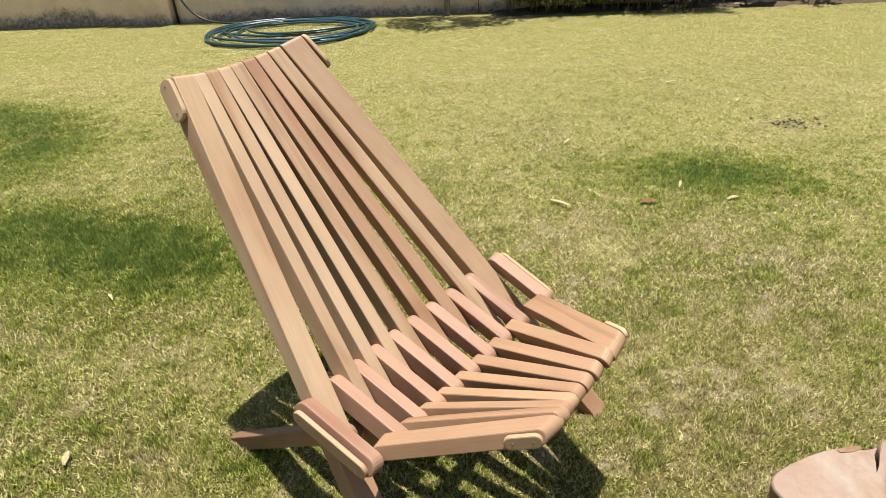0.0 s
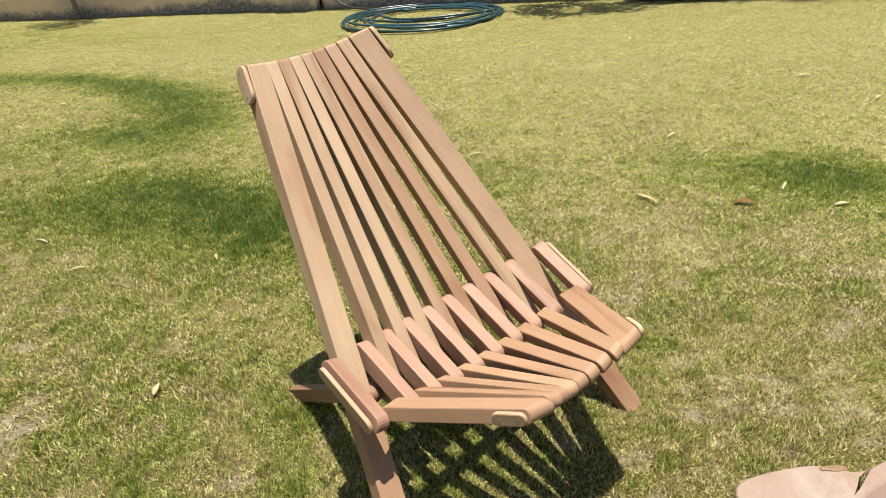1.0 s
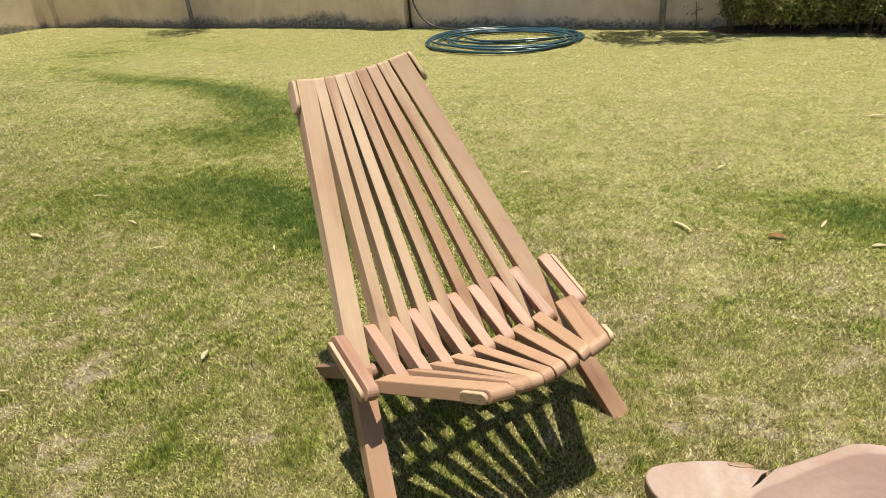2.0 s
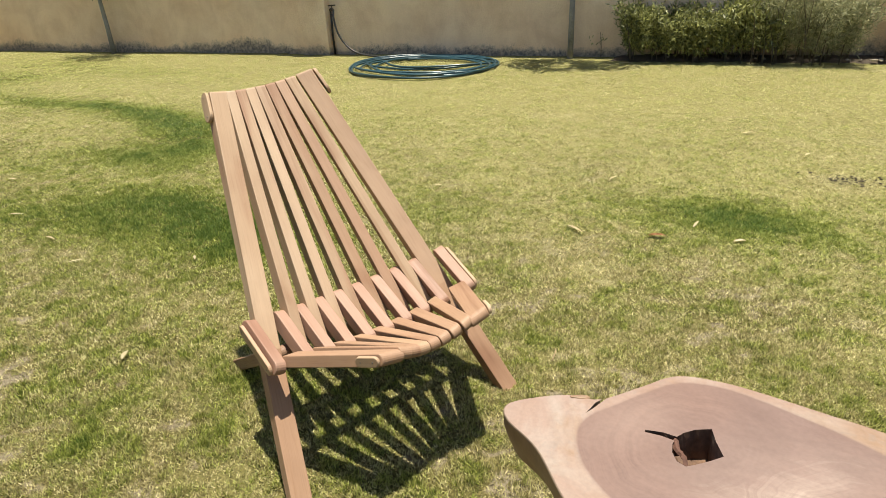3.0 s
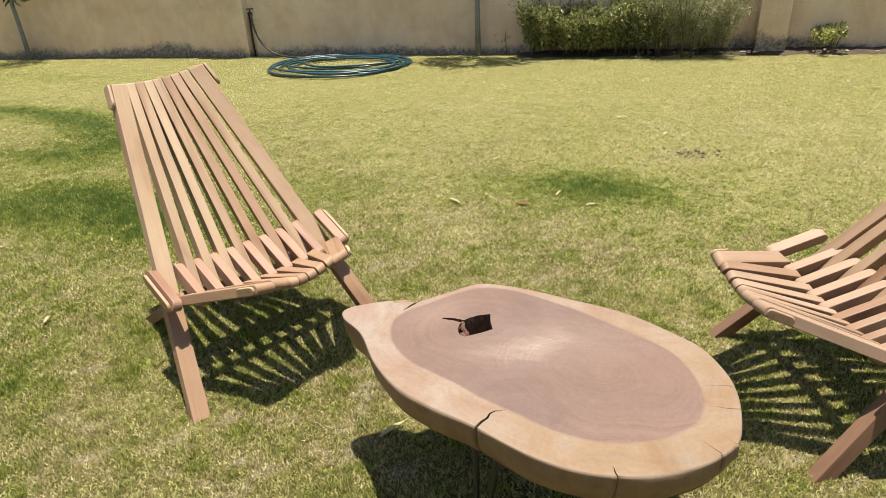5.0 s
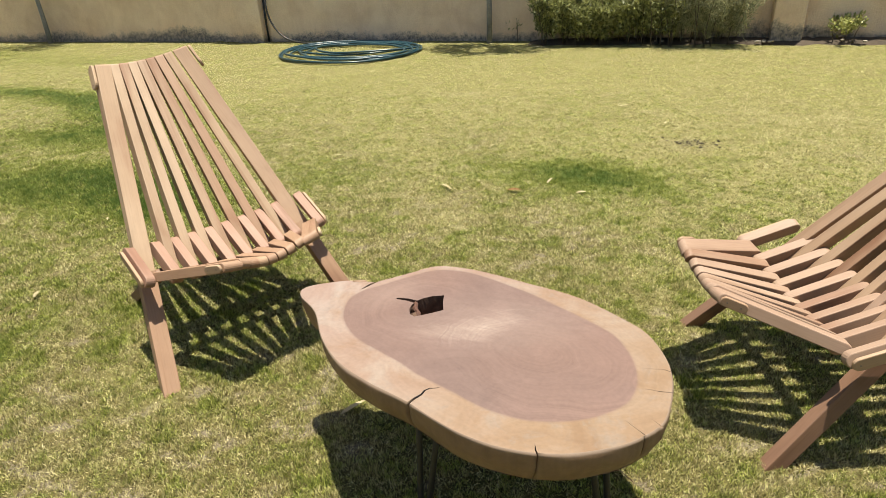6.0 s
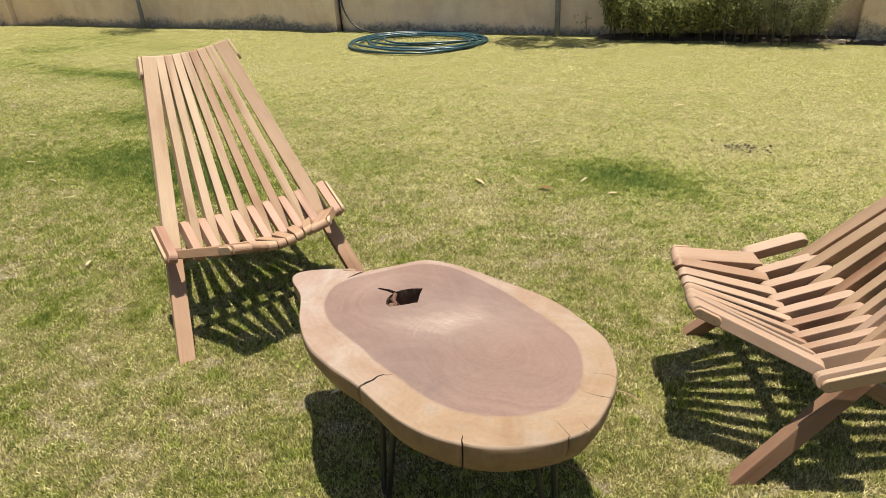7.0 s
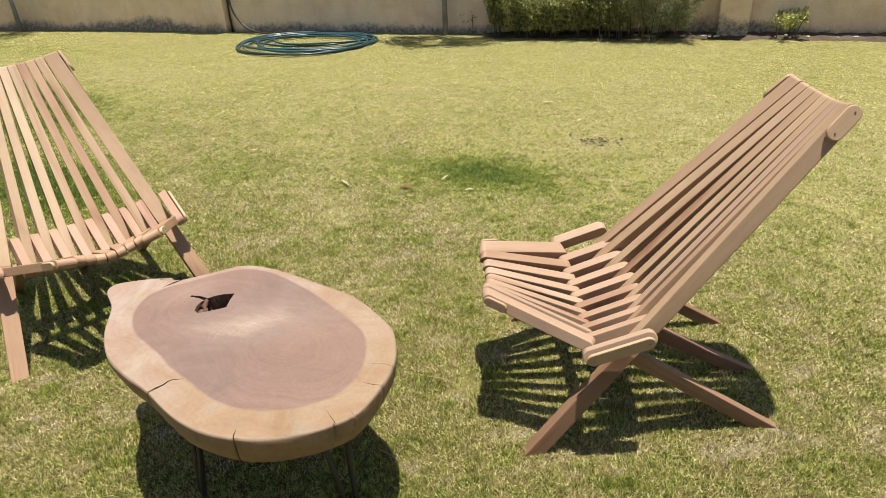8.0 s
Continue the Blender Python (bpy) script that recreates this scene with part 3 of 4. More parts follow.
def build_chair(wide, deep, pitch, shift, top_out, rod_out, feet, sag_top, roll, rear, woods):
    stick, seat, link, leg_wood, rear_wood = woods
    chair = new("slat_chair")
    tagged(chair, "fan-shaped folding slat chair of pale reddish wood", "chair", "slat chairs on the lawn")
    top, rod2, rod3, front = (-0.432, 0.858), (0.018, 0.349), (0.156, 0.298), (0.408, 0.380)
    bd = Vector((0, rod2[0] - top[0], rod2[1] - top[1])).normalized()
    bn = Vector((0, -bd.z, bd.y))
    sd = Vector((0, rod3[0] - front[0], rod3[1] - front[1])).normalized()
    sn = Vector((0, -0.45, -0.9)).normalized()

    def packed(j):
        return shift + (j * W * pitch if abs(j) < 4 else (top_out[1] if j > 0 else -top_out[0]))

    def packed_front(j):
        # slats lie side by side along the curved front rod
        arc = j * W * 1.075 if abs(j) < 4 else math.copysign(4.70 * W, j)
        e = 4.47 * W
        return arc - (2 / 3) * (0.044 / e ** 2) ** 2 * arc ** 3

    def spread(j):
        return 2 * j * W if abs(j) < 4 else (rod_out[1] if j > 0 else -rod_out[0])

    X = Vector((1, 0, 0))
    # the rods are bowed, so the slats lie in a shallow trough and turn inwards towards the sides
    half = (top_out[0] + top_out[1] + wide) / 2
    for j in range(-4, 5):
        sag = 1 - (j / 4.0) ** 2
        leg = abs(j) == 4
        u = packed(j) - shift
        # the top ends follow one shallow curve, a little higher at one side
        p = Vector((packed(j), *top)) + bn * (roll * u - sag_top * (1 - (u / half) ** 2))
        q = Vector((spread(j), *rod2)) + bn * (roll * 0.38 * spread(j) - 0.055 * sag)
        tilt_top = math.atan(2 * sag_top * u / half ** 2 + roll)
        tilt_low = 0.06 * j / 4 if leg else 0.42 * j / 4 + roll * 0.38
        d = (q - p).normalized()
        end = q + d * 0.14
        if leg:
            foot = Vector((feet[1] if j > 0 else -feet[0], 0.290, 0.0))
            end = foot + (foot - p).normalized() * 0.06
        first = p - (end - p).normalized() * 0.012
        shape = dict(across=X + bn * tilt_low, width=(wide if leg else W * 1.03) - 0.0008, depth=deep if leg else 0.040, round0=0.5, round1=1.0, skew=True, twist=tilt_top - math.atan(tilt_low))
        if leg:
            # one stick with the slat, cut so leg_wood can darken its shaded stretch
            knee = (end - first).length * (first.z - 0.275) / (first.z - end.z)
            bar("back_slat", first, end, chair, stretch=(-1.0, knee), mat=stick, label="wide outer slat of the back", **shape)
            bar("front_leg", first, end, chair, stretch=(knee, 9.0), mat=leg_wood, ground=True, label="front leg in line with the outer slat", **shape)
        else:
            bar("back_slat", first, end, chair, mat=seat if j == -2 else stick, **shape)
    for j in range(-4, 5):
        sag = 1 - (j / 4.0) ** 2
        px = packed_front(j)
        p = Vector((px, *front)) + sn * 0.040 * max(0.14, 1 - (px / (3.6 * W)) ** 2)
        q = Vector((spread(j), *rod3)) + sn * 0.052 * sag
        d = (q - p).normalized()
        bar("seat_slat", p - d * 0.018, q + d * 0.018, chair, X - sn * (0.28 * j / 4 if abs(j) == 4 else 0.50 * j / 3), width=(1.7 * W if abs(j) == 4 else W) - 0.0012, depth=0.031, skew=True, mat=seat)
    for j in range(10):
        x = (2 * j - 9) * W if 0 < j < 9 else math.copysign(9.8 * W, j - 4.5)
        sag = 1 - (x / (9.8 * W)) ** 2
        p, q = Vector((x, *rod2)) + bn * (roll * 0.38 * x - 0.055 * sag), Vector((x, *rod3)) + sn * 0.052 * sag
        d = (q - p).normalized()
        turn = X + (bn - sn) * 0.20 * x / (9.8 * W)
        bar("hinge_link", p - d * 0.020, q + d * 0.022, chair, turn, depth=0.040, mat=link)
    for x, reach in zip((-0.240, 0.0, 0.240), rear):
        low = 0.040 * (1 - (x / 0.25) ** 2)
        p, q = Vector((x, 0.06 - low * 0.5, 0.266 - low)), Vector((x * 1.04, -reach - 0.05, -0.031))
        bar("rear_leg", p, q, chair, width=0.029, depth=0.038, ground=True, round1=0.3, mat=rear_wood)
    # thin plates that close the ends of the pivot rods
    for side in (-1, 1):
        spots = []
        x = side * (10.3 * W + 0.005)
        p, q = Vector((x, *rod2)) + bn * roll * 0.38 * x, Vector((x, *rod3))
        d = (q - p).normalized()
        spots.append((p - d * 0.012, q + d * 0.014, 0.034, X))
        u = side * (top_out[1] if side > 0 else top_out[0])
        over = X + bn * (2 * sag_top * u / half ** 2 + roll)
        p = Vector((shift + u, *top)) + bn * (roll * u - sag_top * (1 - (u / half) ** 2)) + over.normalized() * side * (wide / 2 + 0.006)
        spots.append((p - bd * 0.014 + bn * 0.001, p + bd * 0.078 + bn * 0.001 + Vector((side * 0.017, 0, 0)), 0.040, over))
        x = side * (5.15 * W + 0.004)
        p = Vector((x, *front))
        spots.append((p - sd * 0.010 + Vector((0, 0, 0.001)), p + sd * 0.050 + Vector((side * 0.028, 0, 0.003)), 0.026, X))
        for a, b, dep, over in spots:
            plate = bar("end_plate", a, b, chair, over, width=0.010, depth=dep, mat=CAP, label="pale wooden end plate with two nails")
            length = (b - a).length
            for y in (0.016, length - 0.016):
                bm = bmesh.new()
                bmesh.ops.create_cone(bm, cap_ends=True, segments=8, radius1=0.002, radius2=0.0016, depth=0.002, matrix=Matrix.Translation((side * 0.0056, y, 0)) @ Matrix.Rotation(math.pi / 2, 4, "Y"))
                part("nail", bm, NAIL, plate)
    return chair


chair_a = build_chair(1.7 * W, 0.040, 1.05, -0.0115, (4.57 * W, 4.46 * W), (8.4 * W + 0.008, 8.4 * W), (0.330, 0.358), 0.034, -0.11, (0.37, 0.385, 0.36), (STICK, DIM_STICK, LINK, DIM_STICK, RED))
chair_a.matrix_basis = pose(0.169, 1.412, 0, 0, 0, -114.4)
chair_b = build_chair(1.25 * W, 0.042, 1.05, -0.004, (4.22 * W, 4.3 * W), (8.15 * W, 8.3 * W), (0.322, 0.306), 0.032, 0.0, (0.345, 0.385, 0.385), (TAN, ROSY, ROSY, RED, RED))
chair_b.matrix_basis = pose(2.11, 1.705, 0, 0, 0, 113.9)
tagged(chair_a, "pale reddish folding slat chair facing the slab table")
tagged(chair_b, "tan folding slat chair with splayed legs on the lawn")


# ---- tree slab table ----
OUTLINE = ((0.822, 1.006), (0.898, 0.956), (0.981, 0.864), (1.065, 0.801), (1.159, 0.764), (1.256, 0.74), (1.336, 0.712), (1.397, 0.696), (1.463, 0.69), (1.525, 0.697), (1.578, 0.714), (1.621, 0.737), (1.67, 0.773), (1.701, 0.808), (1.728, 0.856), (1.734, 0.923), (1.726, 1.001), (1.705, 1.063), (1.662, 1.131), (1.612, 1.17), (1.511, 1.225), (1.437, 1.248), (1.349, 1.262), (1.248, 1.278), (1.168, 1.284), (1.082, 1.268), (1.025, 1.205), (0.961, 1.133), (0.899, 1.12), (0.83, 1.075), (0.804, 1.041))
HEART = ((0.95, 1.031), (0.981, 0.961), (1.05, 0.901), (1.132, 0.866), (1.188, 0.844), (1.257, 0.817), (1.335, 0.796), (1.407, 0.774), (1.473, 0.77), (1.527, 0.78), (1.586, 0.808), (1.625, 0.843), (1.656, 0.887), (1.665, 0.949), (1.648, 1.02), (1.61, 1.082), (1.568, 1.119), (1.479, 1.166), (1.372, 1.214), (1.277, 1.242), (1.18, 1.262), (1.093, 1.248), (1.035, 1.188), (0.99, 1.123), (0.961, 1.081))
HOLE = ((1.061, 1.077), (1.060, 1.082), (1.089, 1.0885), (1.114, 1.087), (1.122, 1.101), (1.140, 1.119), (1.166, 1.133), (1.177, 1.102), (1.193, 1.070), (1.172, 1.048), (1.154, 1.032), (1.140, 1.021), (1.124, 1.027), (1.113, 1.046), (1.110, 1.066), (1.112, 1.076), (1.090, 1.079))
# cracks that run in from the rim: where they start, the bends, and how wide they gape
CRACKS = (((1.265, 0.741), (1.274, 0.755), (1.281, 0.769), (1.282, 0.783), (1.289, 0.793), (1.299, 0.797), (1.310, 0.807), 0.0034), ((1.535, 0.697), (1.533, 0.708), (1.530, 0.716), (1.526, 0.724), 0.0017),
          ((1.713, 0.806), (1.700, 0.815), (1.686, 0.824), (1.658, 0.842), 0.0010), ((1.738, 0.944), (1.715, 0.945), (1.700, 0.943), (1.670, 0.942), 0.0011),
          ((1.722, 1.020), (1.705, 1.017), (1.690, 1.012), (1.660, 1.002), 0.0007), ((1.736, 0.840), (1.728, 0.846), (1.720, 0.851), (1.706, 0.859), 0.0011),
          ((0.968, 1.142), (0.962, 1.118), (0.957, 1.100), (0.950, 1.082), 0.0050))
TOP, THICK = 0.41, 0.080


def smooth_loop(pts, step):
    """A closed smooth curve through the points, resampled."""
    pts = [Vector(p) for p in pts]
    n, fine = len(pts), []
    for i in range(n):
        a, b, c, d = pts[i - 1], pts[i], pts[(i + 1) % n], pts[(i + 2) % n]
        k = max(2, int((c - b).length / step))
        for s in range(k):
            t = s / k
            fine.append(0.5 * (2 * b + (c - a) * t + (2 * a - 5 * b + 4 * c - d) * t * t + (3 * b - 3 * c + d - a) * t ** 3))
    return fine


def inside(poly, x, y):
    hit = np.zeros(len(x), dtype=bool)
    n = len(poly)
    for i in range(n):
        (x0, y0), (x1, y1) = poly[i], poly[(i + 1) % n]
        cond = ((y0 > y) != (y1 > y)) & (x < (x1 - x0) * (y - y0) / (y1 - y0 + 1e-12) + x0)
        hit ^= cond
    return hit


def distance_to(poly, x, y):
    best = np.full(len(x), 9.0)
    n = len(poly)
    for i in range(n):
        a, b = np.array(poly[i]), np.array(poly[(i + 1) % n])
        ab = b - a
        t = np.clip(((x - a[0]) * ab[0] + (y - a[1]) * ab[1]) / (ab @ ab + 1e-12), 0, 1)
        best = np.minimum(best, np.hypot(x - a[0] - t * ab[0], y - a[1] - t * ab[1]))
    return best


def build_table():
    from mathutils.geometry import delaunay_2d_cdt
    table = new("slab_table")
    tagged(table, "low coffee table of a live-edge tree slab on black hairpin legs", "coffee table")
    rim = smooth_loop(OUTLINE, 0.012)
    shut, inner = {}, set()
    # open the cracks in the rim
    for *line, gape in CRACKS:
        line = [Vector(p) for p in line]
        k = min(range(len(rim)), key=lambda i: (rim[i] - line[0]).length)
        go = (rim[(k + 1) % len(rim)] - rim[k - 1]).normalized()
        wedge, back = [], []
        for i, p in enumerate(line[:-1]):
            if i:
                along_line = (line[i + 1] - line[i - 1]).normalized()
                side = Vector((-along_line.y, along_line.x))
                side = side if side.dot(go) > 0 else -side
            else:
                p, side = rim[k], go
            wide = gape * (1 - i / (len(line) - 0.6))
            wedge.append(p - side * wide)
            back.insert(0, p + side * wide)
        notch = wedge + [line[-1]] + back
        rim[k:k + 1] = notch
        inner |= {(round(p.x, 5), round(p.y, 5)) for p in notch[1:-1]}
        if gape < 0.0015:
            for i, p in enumerate(notch):
                shut[(round(p.x, 5), round(p.y, 5))] = notch[0].lerp(notch[-1], i / (len(notch) - 1))
    heart = smooth_loop(HEART, 0.015)
    hole = [Vector(p) for p in HOLE]
    c = Vector((1.30, 1.0))
    rng = np.random.RandomState(5)
    gx, gy = np.meshgrid(np.arange(0.78, 1.76, 0.02), np.arange(0.70, 1.30, 0.02))
    gx, gy = gx.ravel() + rng.uniform(-0.004, 0.004, gx.size), gy.ravel() + rng.uniform(-0.004, 0.004, gy.size)
    rp, hp = [tuple(p) for p in rim], [tuple(p) for p in hole]
    ok = inside(rp, gx, gy) & ~inside(hp, gx, gy) & (distance_to(rp, gx, gy) > 0.008) & (distance_to(hp, gx, gy) > 0.008)
    pts = rim + hole + heart + [Vector(p) for p in zip(gx[ok], gy[ok])]
    nr, nh = len(rim), len(hole)
    edges = [(i, (i + 1) % nr) for i in range(nr)] + [(nr + i, nr + (i + 1) % nh) for i in range(nh)]
    vs, _, tris, *_ = delaunay_2d_cdt(pts, edges, [], 0, 1e-6)
    vx, vy = np.array([v.x for v in vs]), np.array([v.y for v in vs])
    tris = np.array(tris)
    mx, my = vx[tris].mean(1), vy[tris].mean(1)
    tris = tris[inside(rp, mx, my) & ~inside(hp, mx, my)]
    hh = [tuple(p) for p in heart]
    signed = distance_to(hh, vx, vy) * np.where(inside(hh, vx, vy), 1, -1)
    edge_near = distance_to(rp, vx, vy)

    def pull(p, k):
        # the walls of a crack stay upright near the top
        return p if k < 0.004 and (round(p.x, 5), round(p.y, 5)) in inner else p + (c - p).normalized() * k

    # the top and the underside share one outline, drawn in a little at the rounded rim
    tops = np.array([tuple(pull(Vector((a, b)), 0.003 if e < 1e-4 else 0.0)) for a, b, e in zip(vx, vy, edge_near)])
    wav = 0.0015 * (value_noise(vx, vy, 0.12, 31) - 0.5)
    t = array_mesh("slab_top", np.column_stack([tops, TOP + wav]), tris, SLAB, table, ("heart", signed), True)
    tagged(t, "sanded slab face, brown heartwood in a pale sapwood rim")
    lows = np.array([tuple(pull(Vector((a, b)), max(0.0, 0.021 - e))) for a, b, e in zip(vx, vy, edge_near)])
    array_mesh("slab_underside", np.column_stack([lows, np.full(len(vx), TOP - THICK)]), tris[:, ::-1], SLAB_EDGE, table)
    rows = ((0.003, 0.0), (0.0006, -0.002), (0.0, -0.006), (0.001, -0.028), (0.005, -0.046), (0.011, -0.060), (0.021, -THICK))
    verts, quads = [], []
    for k, (ins, dz) in enumerate(rows):
        for i, p in enumerate(rim):
            bulge = 0.004 * (value_noise(np.array([p.x + 7]), np.array([p.y + dz * 2]), 0.07, 33)[0] - 0.5) * (1 if k > 1 else 0)
            a = pull(p if k < 4 else shut.get((round(p.x, 5), round(p.y, 5)), p), ins + bulge)
            z = TOP + dz + (0.0015 * (value_noise(np.array([p.x]), np.array([p.y]), 0.12, 31)[0] - 0.5) if k == 0 else 0)
            verts.append((a.x, a.y, z))
    for k in range(len(rows) - 1):
        for i in range(nr):
            j = (i + 1) % nr
            quads.append((k * nr + i, (k + 1) * nr + i, (k + 1) * nr + j, k * nr + j))
    e = array_mesh("live_edge", verts, quads, SLAB_EDGE, table, None, False)
    tagged(e, "peeled tan live edge with drying cracks")
    floor_z = [TOP - (0.068 if p.x > 1.118 else 0.030) for p in hole]
    verts = [(p.x, p.y, TOP) for p in hole] + [(p.x, p.y, z) for p, z in zip(hole, floor_z)] + [(1.150, 1.078, TOP - 0.072)]
    quads = [(i, (i + 1) % nh, nh + (i + 1) % nh, nh + i) for i in range(nh)] + [(nh + i, nh + (i + 1) % nh, 2 * nh, 2 * nh) for i in range(nh)]
    bm = bmesh.new()
    vs = [bm.verts.new(v) for v in verts]
    for q in quads:
        bm.faces.new([vs[i] for i in dict.fromkeys(q)])
    bmesh.ops.subdivide_edges(bm, edges=bm.edges[:], cuts=3, use_grid_fill=True)
    for v in bm.verts:
        if v.co.z < TOP - 0.002:
            v.co += noise.noise_vector(v.co * 90) * 0.004
    part("knot_hole", bm, CHAR, table, None, "dark angular knot hole with a split")
    # a ridge of old bark and a lump of rotten knot inside the hole
    ridge = [Vector((1.108 + 0.040 * k / 9, 1.083 - 0.052 * k / 9 + 0.004 * math.sin(k * 1.7), TOP - 0.006 - 0.020 * k / 9)) for k in range(10)]
    verts, quads = tube(ridge, 0.0065, 8, 0.8)
    bm = bmesh.new()
    vs = [bm.verts.new(v + noise.noise_vector(Vector(v) * 130) * 0.003) for v in verts]
    for q in quads:
        bm.faces.new([vs[i] for i in q])
    bm.faces.new(vs[:8])
    bm.faces.new(vs[-8:])
    part("bark_ridge", bm, BARKRED, table, None, "reddish ridge of old bark in the hole")
    bm = bmesh.new()
    bmesh.ops.create_icosphere(bm, subdivisions=2, radius=0.0125, matrix=Matrix.Translation((1.124, 1.046, TOP - 0.024)))
    for v in bm.verts:
        v.co += noise.noise_vector(v.co * 110) * 0.004
    part("knot_lump", bm, CHAR, table, None, "lump of rotten knot wood")
    bm = bmesh.new()
    bmesh.ops.create_icosphere(bm, subdivisions=2, radius=1.0)
    for v in bm.verts:
        v.co = Vector((v.co.x * 0.020, v.co.y * 0.006, v.co.z * 0.005)) * (1 + 0.5 * noise.noise(v.co * 2.3))
    part("splinter", bm, SLAB_EDGE, table, Matrix.Translation((0.926, 1.123, TOP - 0.001)) @ Matrix.Rotation(radians(22), 4, "Z"), "torn splinter of wood beside the bark notch")
    # hairpin legs
    for fx, fy, ox, oy in ((1.255, 0.845, -0.015, -0.03), (1.60, 0.92, 0.035, -0.01), (1.30, 1.17, -0.01, 0.03)):
        tang = Vector((-oy, ox, 0)).normalized()
        a, b = Vector((fx, fy, TOP - THICK)) + tang * 0.04, Vector((fx, fy, TOP - THICK)) - tang * 0.04
        foot = Vector((fx + ox, fy + oy, 0.001))
        pts = [a, a.lerp(foot, 0.5) + tang * 0.004, foot + tang * 0.014 + Vector((0, 0, 0.02)), foot + tang * 0.006 + Vector((0, 0, 0.003)), foot, foot - tang * 0.006 + Vector((0, 0, 0.003)), foot - tang * 0.014 + Vector((0, 0, 0.02)), b.lerp(foot, 0.5) - tang * 0.004, b]
        leg = tube_part("hairpin_leg", pts, 0.0075, IRON, table, 8)
        bm = box_bm(fx - 0.05, fx + 0.05, fy - 0.05, fy + 0.05, TOP - THICK - 0.004, TOP - THICK - 0.0005, 0.001)
        part("mounting_plate", bm, IRON, leg)


build_table()


# ---- leaves and bushes ----
def leaf_cloud(name, centres, size, width, mat, parent, seed, up=0.3, fold=0.25):
    """Many small folded leaves, each of two triangles, at the given places."""
    rng = np.random.RandomState(seed)
    c = np.asarray(centres)
    n = len(c)
    d = rng.normal(0, 1, (n, 3))
    d[:, 2] += up
    d /= np.linalg.norm(d, axis=1)[:, None]
    r = np.cross(d, rng.normal(0, 1, (n, 3)))
    r /= np.linalg.norm(r, axis=1)[:, None]
    q = np.cross(d, r)
    ln = size * rng.uniform(0.6, 1.25, n)[:, None]
    wd = width * rng.uniform(0.7, 1.2, n)[:, None]
    v = np.empty((n, 4, 3))
    v[:, 0] = c
    v[:, 1] = c + d * ln * 0.45 + r * wd / 2 + q * wd * fold
    v[:, 2] = c + d * ln
    v[:, 3] = c + d * ln * 0.45 - r * wd / 2 + q * wd * fold
    a = np.arange(n) * 4
    tris = np.concatenate([np.stack([a, a + 1, a + 2], 1), np.stack([a, a + 2, a + 3], 1)])
    return array_mesh(name, v.reshape(-1, 3), tris, mat, parent)


def wall_point(s, out, z):
    return WALL @ Vector((s, -out, z))


def build_bush(name, label, s0, s1, depth, z0, z1, shoots, per, size, width, mat, seed, arch, bare):
    """A shrub of many shoots that rise from the soil and carry leaves along their upper part."""
    bush = new(name)
    tagged(bush, label, "shrub")
    rng = np.random.RandomState(seed)
    tips = []
    for k in range(shoots):
        s, o = rng.uniform(s0 + 0.08, s1 - 0.08), rng.uniform(0.06, depth - 0.08)
        top = z1 * (0.72 + 0.42 * value_noise(np.array([s]), np.array([o]), 0.14, seed)[0]) * rng.uniform(0.9, 1.08)
        out_s = rng.normal(0, arch) + arch * 1.2 * (2 * s - s0 - s1) / (s1 - s0)
        out_o = rng.normal(0, arch) + arch * 1.4 * (2 * o - depth) / depth
        pts = []
        for i in range(5):
            t = i / 4
            pts.append(wall_point(s + out_s * t * t, max(0.02, o + out_o * t * t), -0.02 + (top + 0.02) * (t - 0.18 * t * t * arch / 0.1)))
        if k % 11 == 0:
            tube_part("stem", pts, 0.006, STEM, bush, 6, 0.35)
        lo = max(bare * rng.uniform(0.6, 1.25), z0 / max(top, 0.05))
        for t in lo + (1 - lo) * rng.rand(per) ** 0.85:
            f = min(t, 0.999) * 4
            a = int(f)
            p = pts[a].lerp(pts[a + 1], f - a)
            tips.append((p.x + rng.normal(0, 0.012), p.y + rng.normal(0, 0.012), p.z + rng.normal(0, 0.008)))
    leaf_cloud("foliage", tips, size, width, mat, bush, seed, 0.8)
    return bush


build_bush("hedge_shrub", "dark green leafy hedge shrub against the garden wall", 0.46, 2.10, 0.46, 0.03, 0.60, 560, 30, 0.060, 0.016, LEAF, 41, 0.06, 0.26)
build_bush("feathery_shrub", "grey-green feathery shrub beside the hedge", 1.86, 2.74, 0.50, 0.03, 0.80, 230, 48, 0.08, 0.0075, SILVER, 42, 0.105, 0.22)
build_bush("seedling", "thin seedling beside the young tree at the wall", 0.15, 0.37, 0.30, 0.08, 0.24, 3, 7, 0.045, 0.012, LEAF, 44, 0.02, 0.5)
build_bush("small_plant", "small yellow-green plant at the foot of the wall", 3.42, 3.84, 0.36, 0.08, 0.29, 30, 13, 0.045, 0.026, YELLOW, 43, 0.05, 0.5)


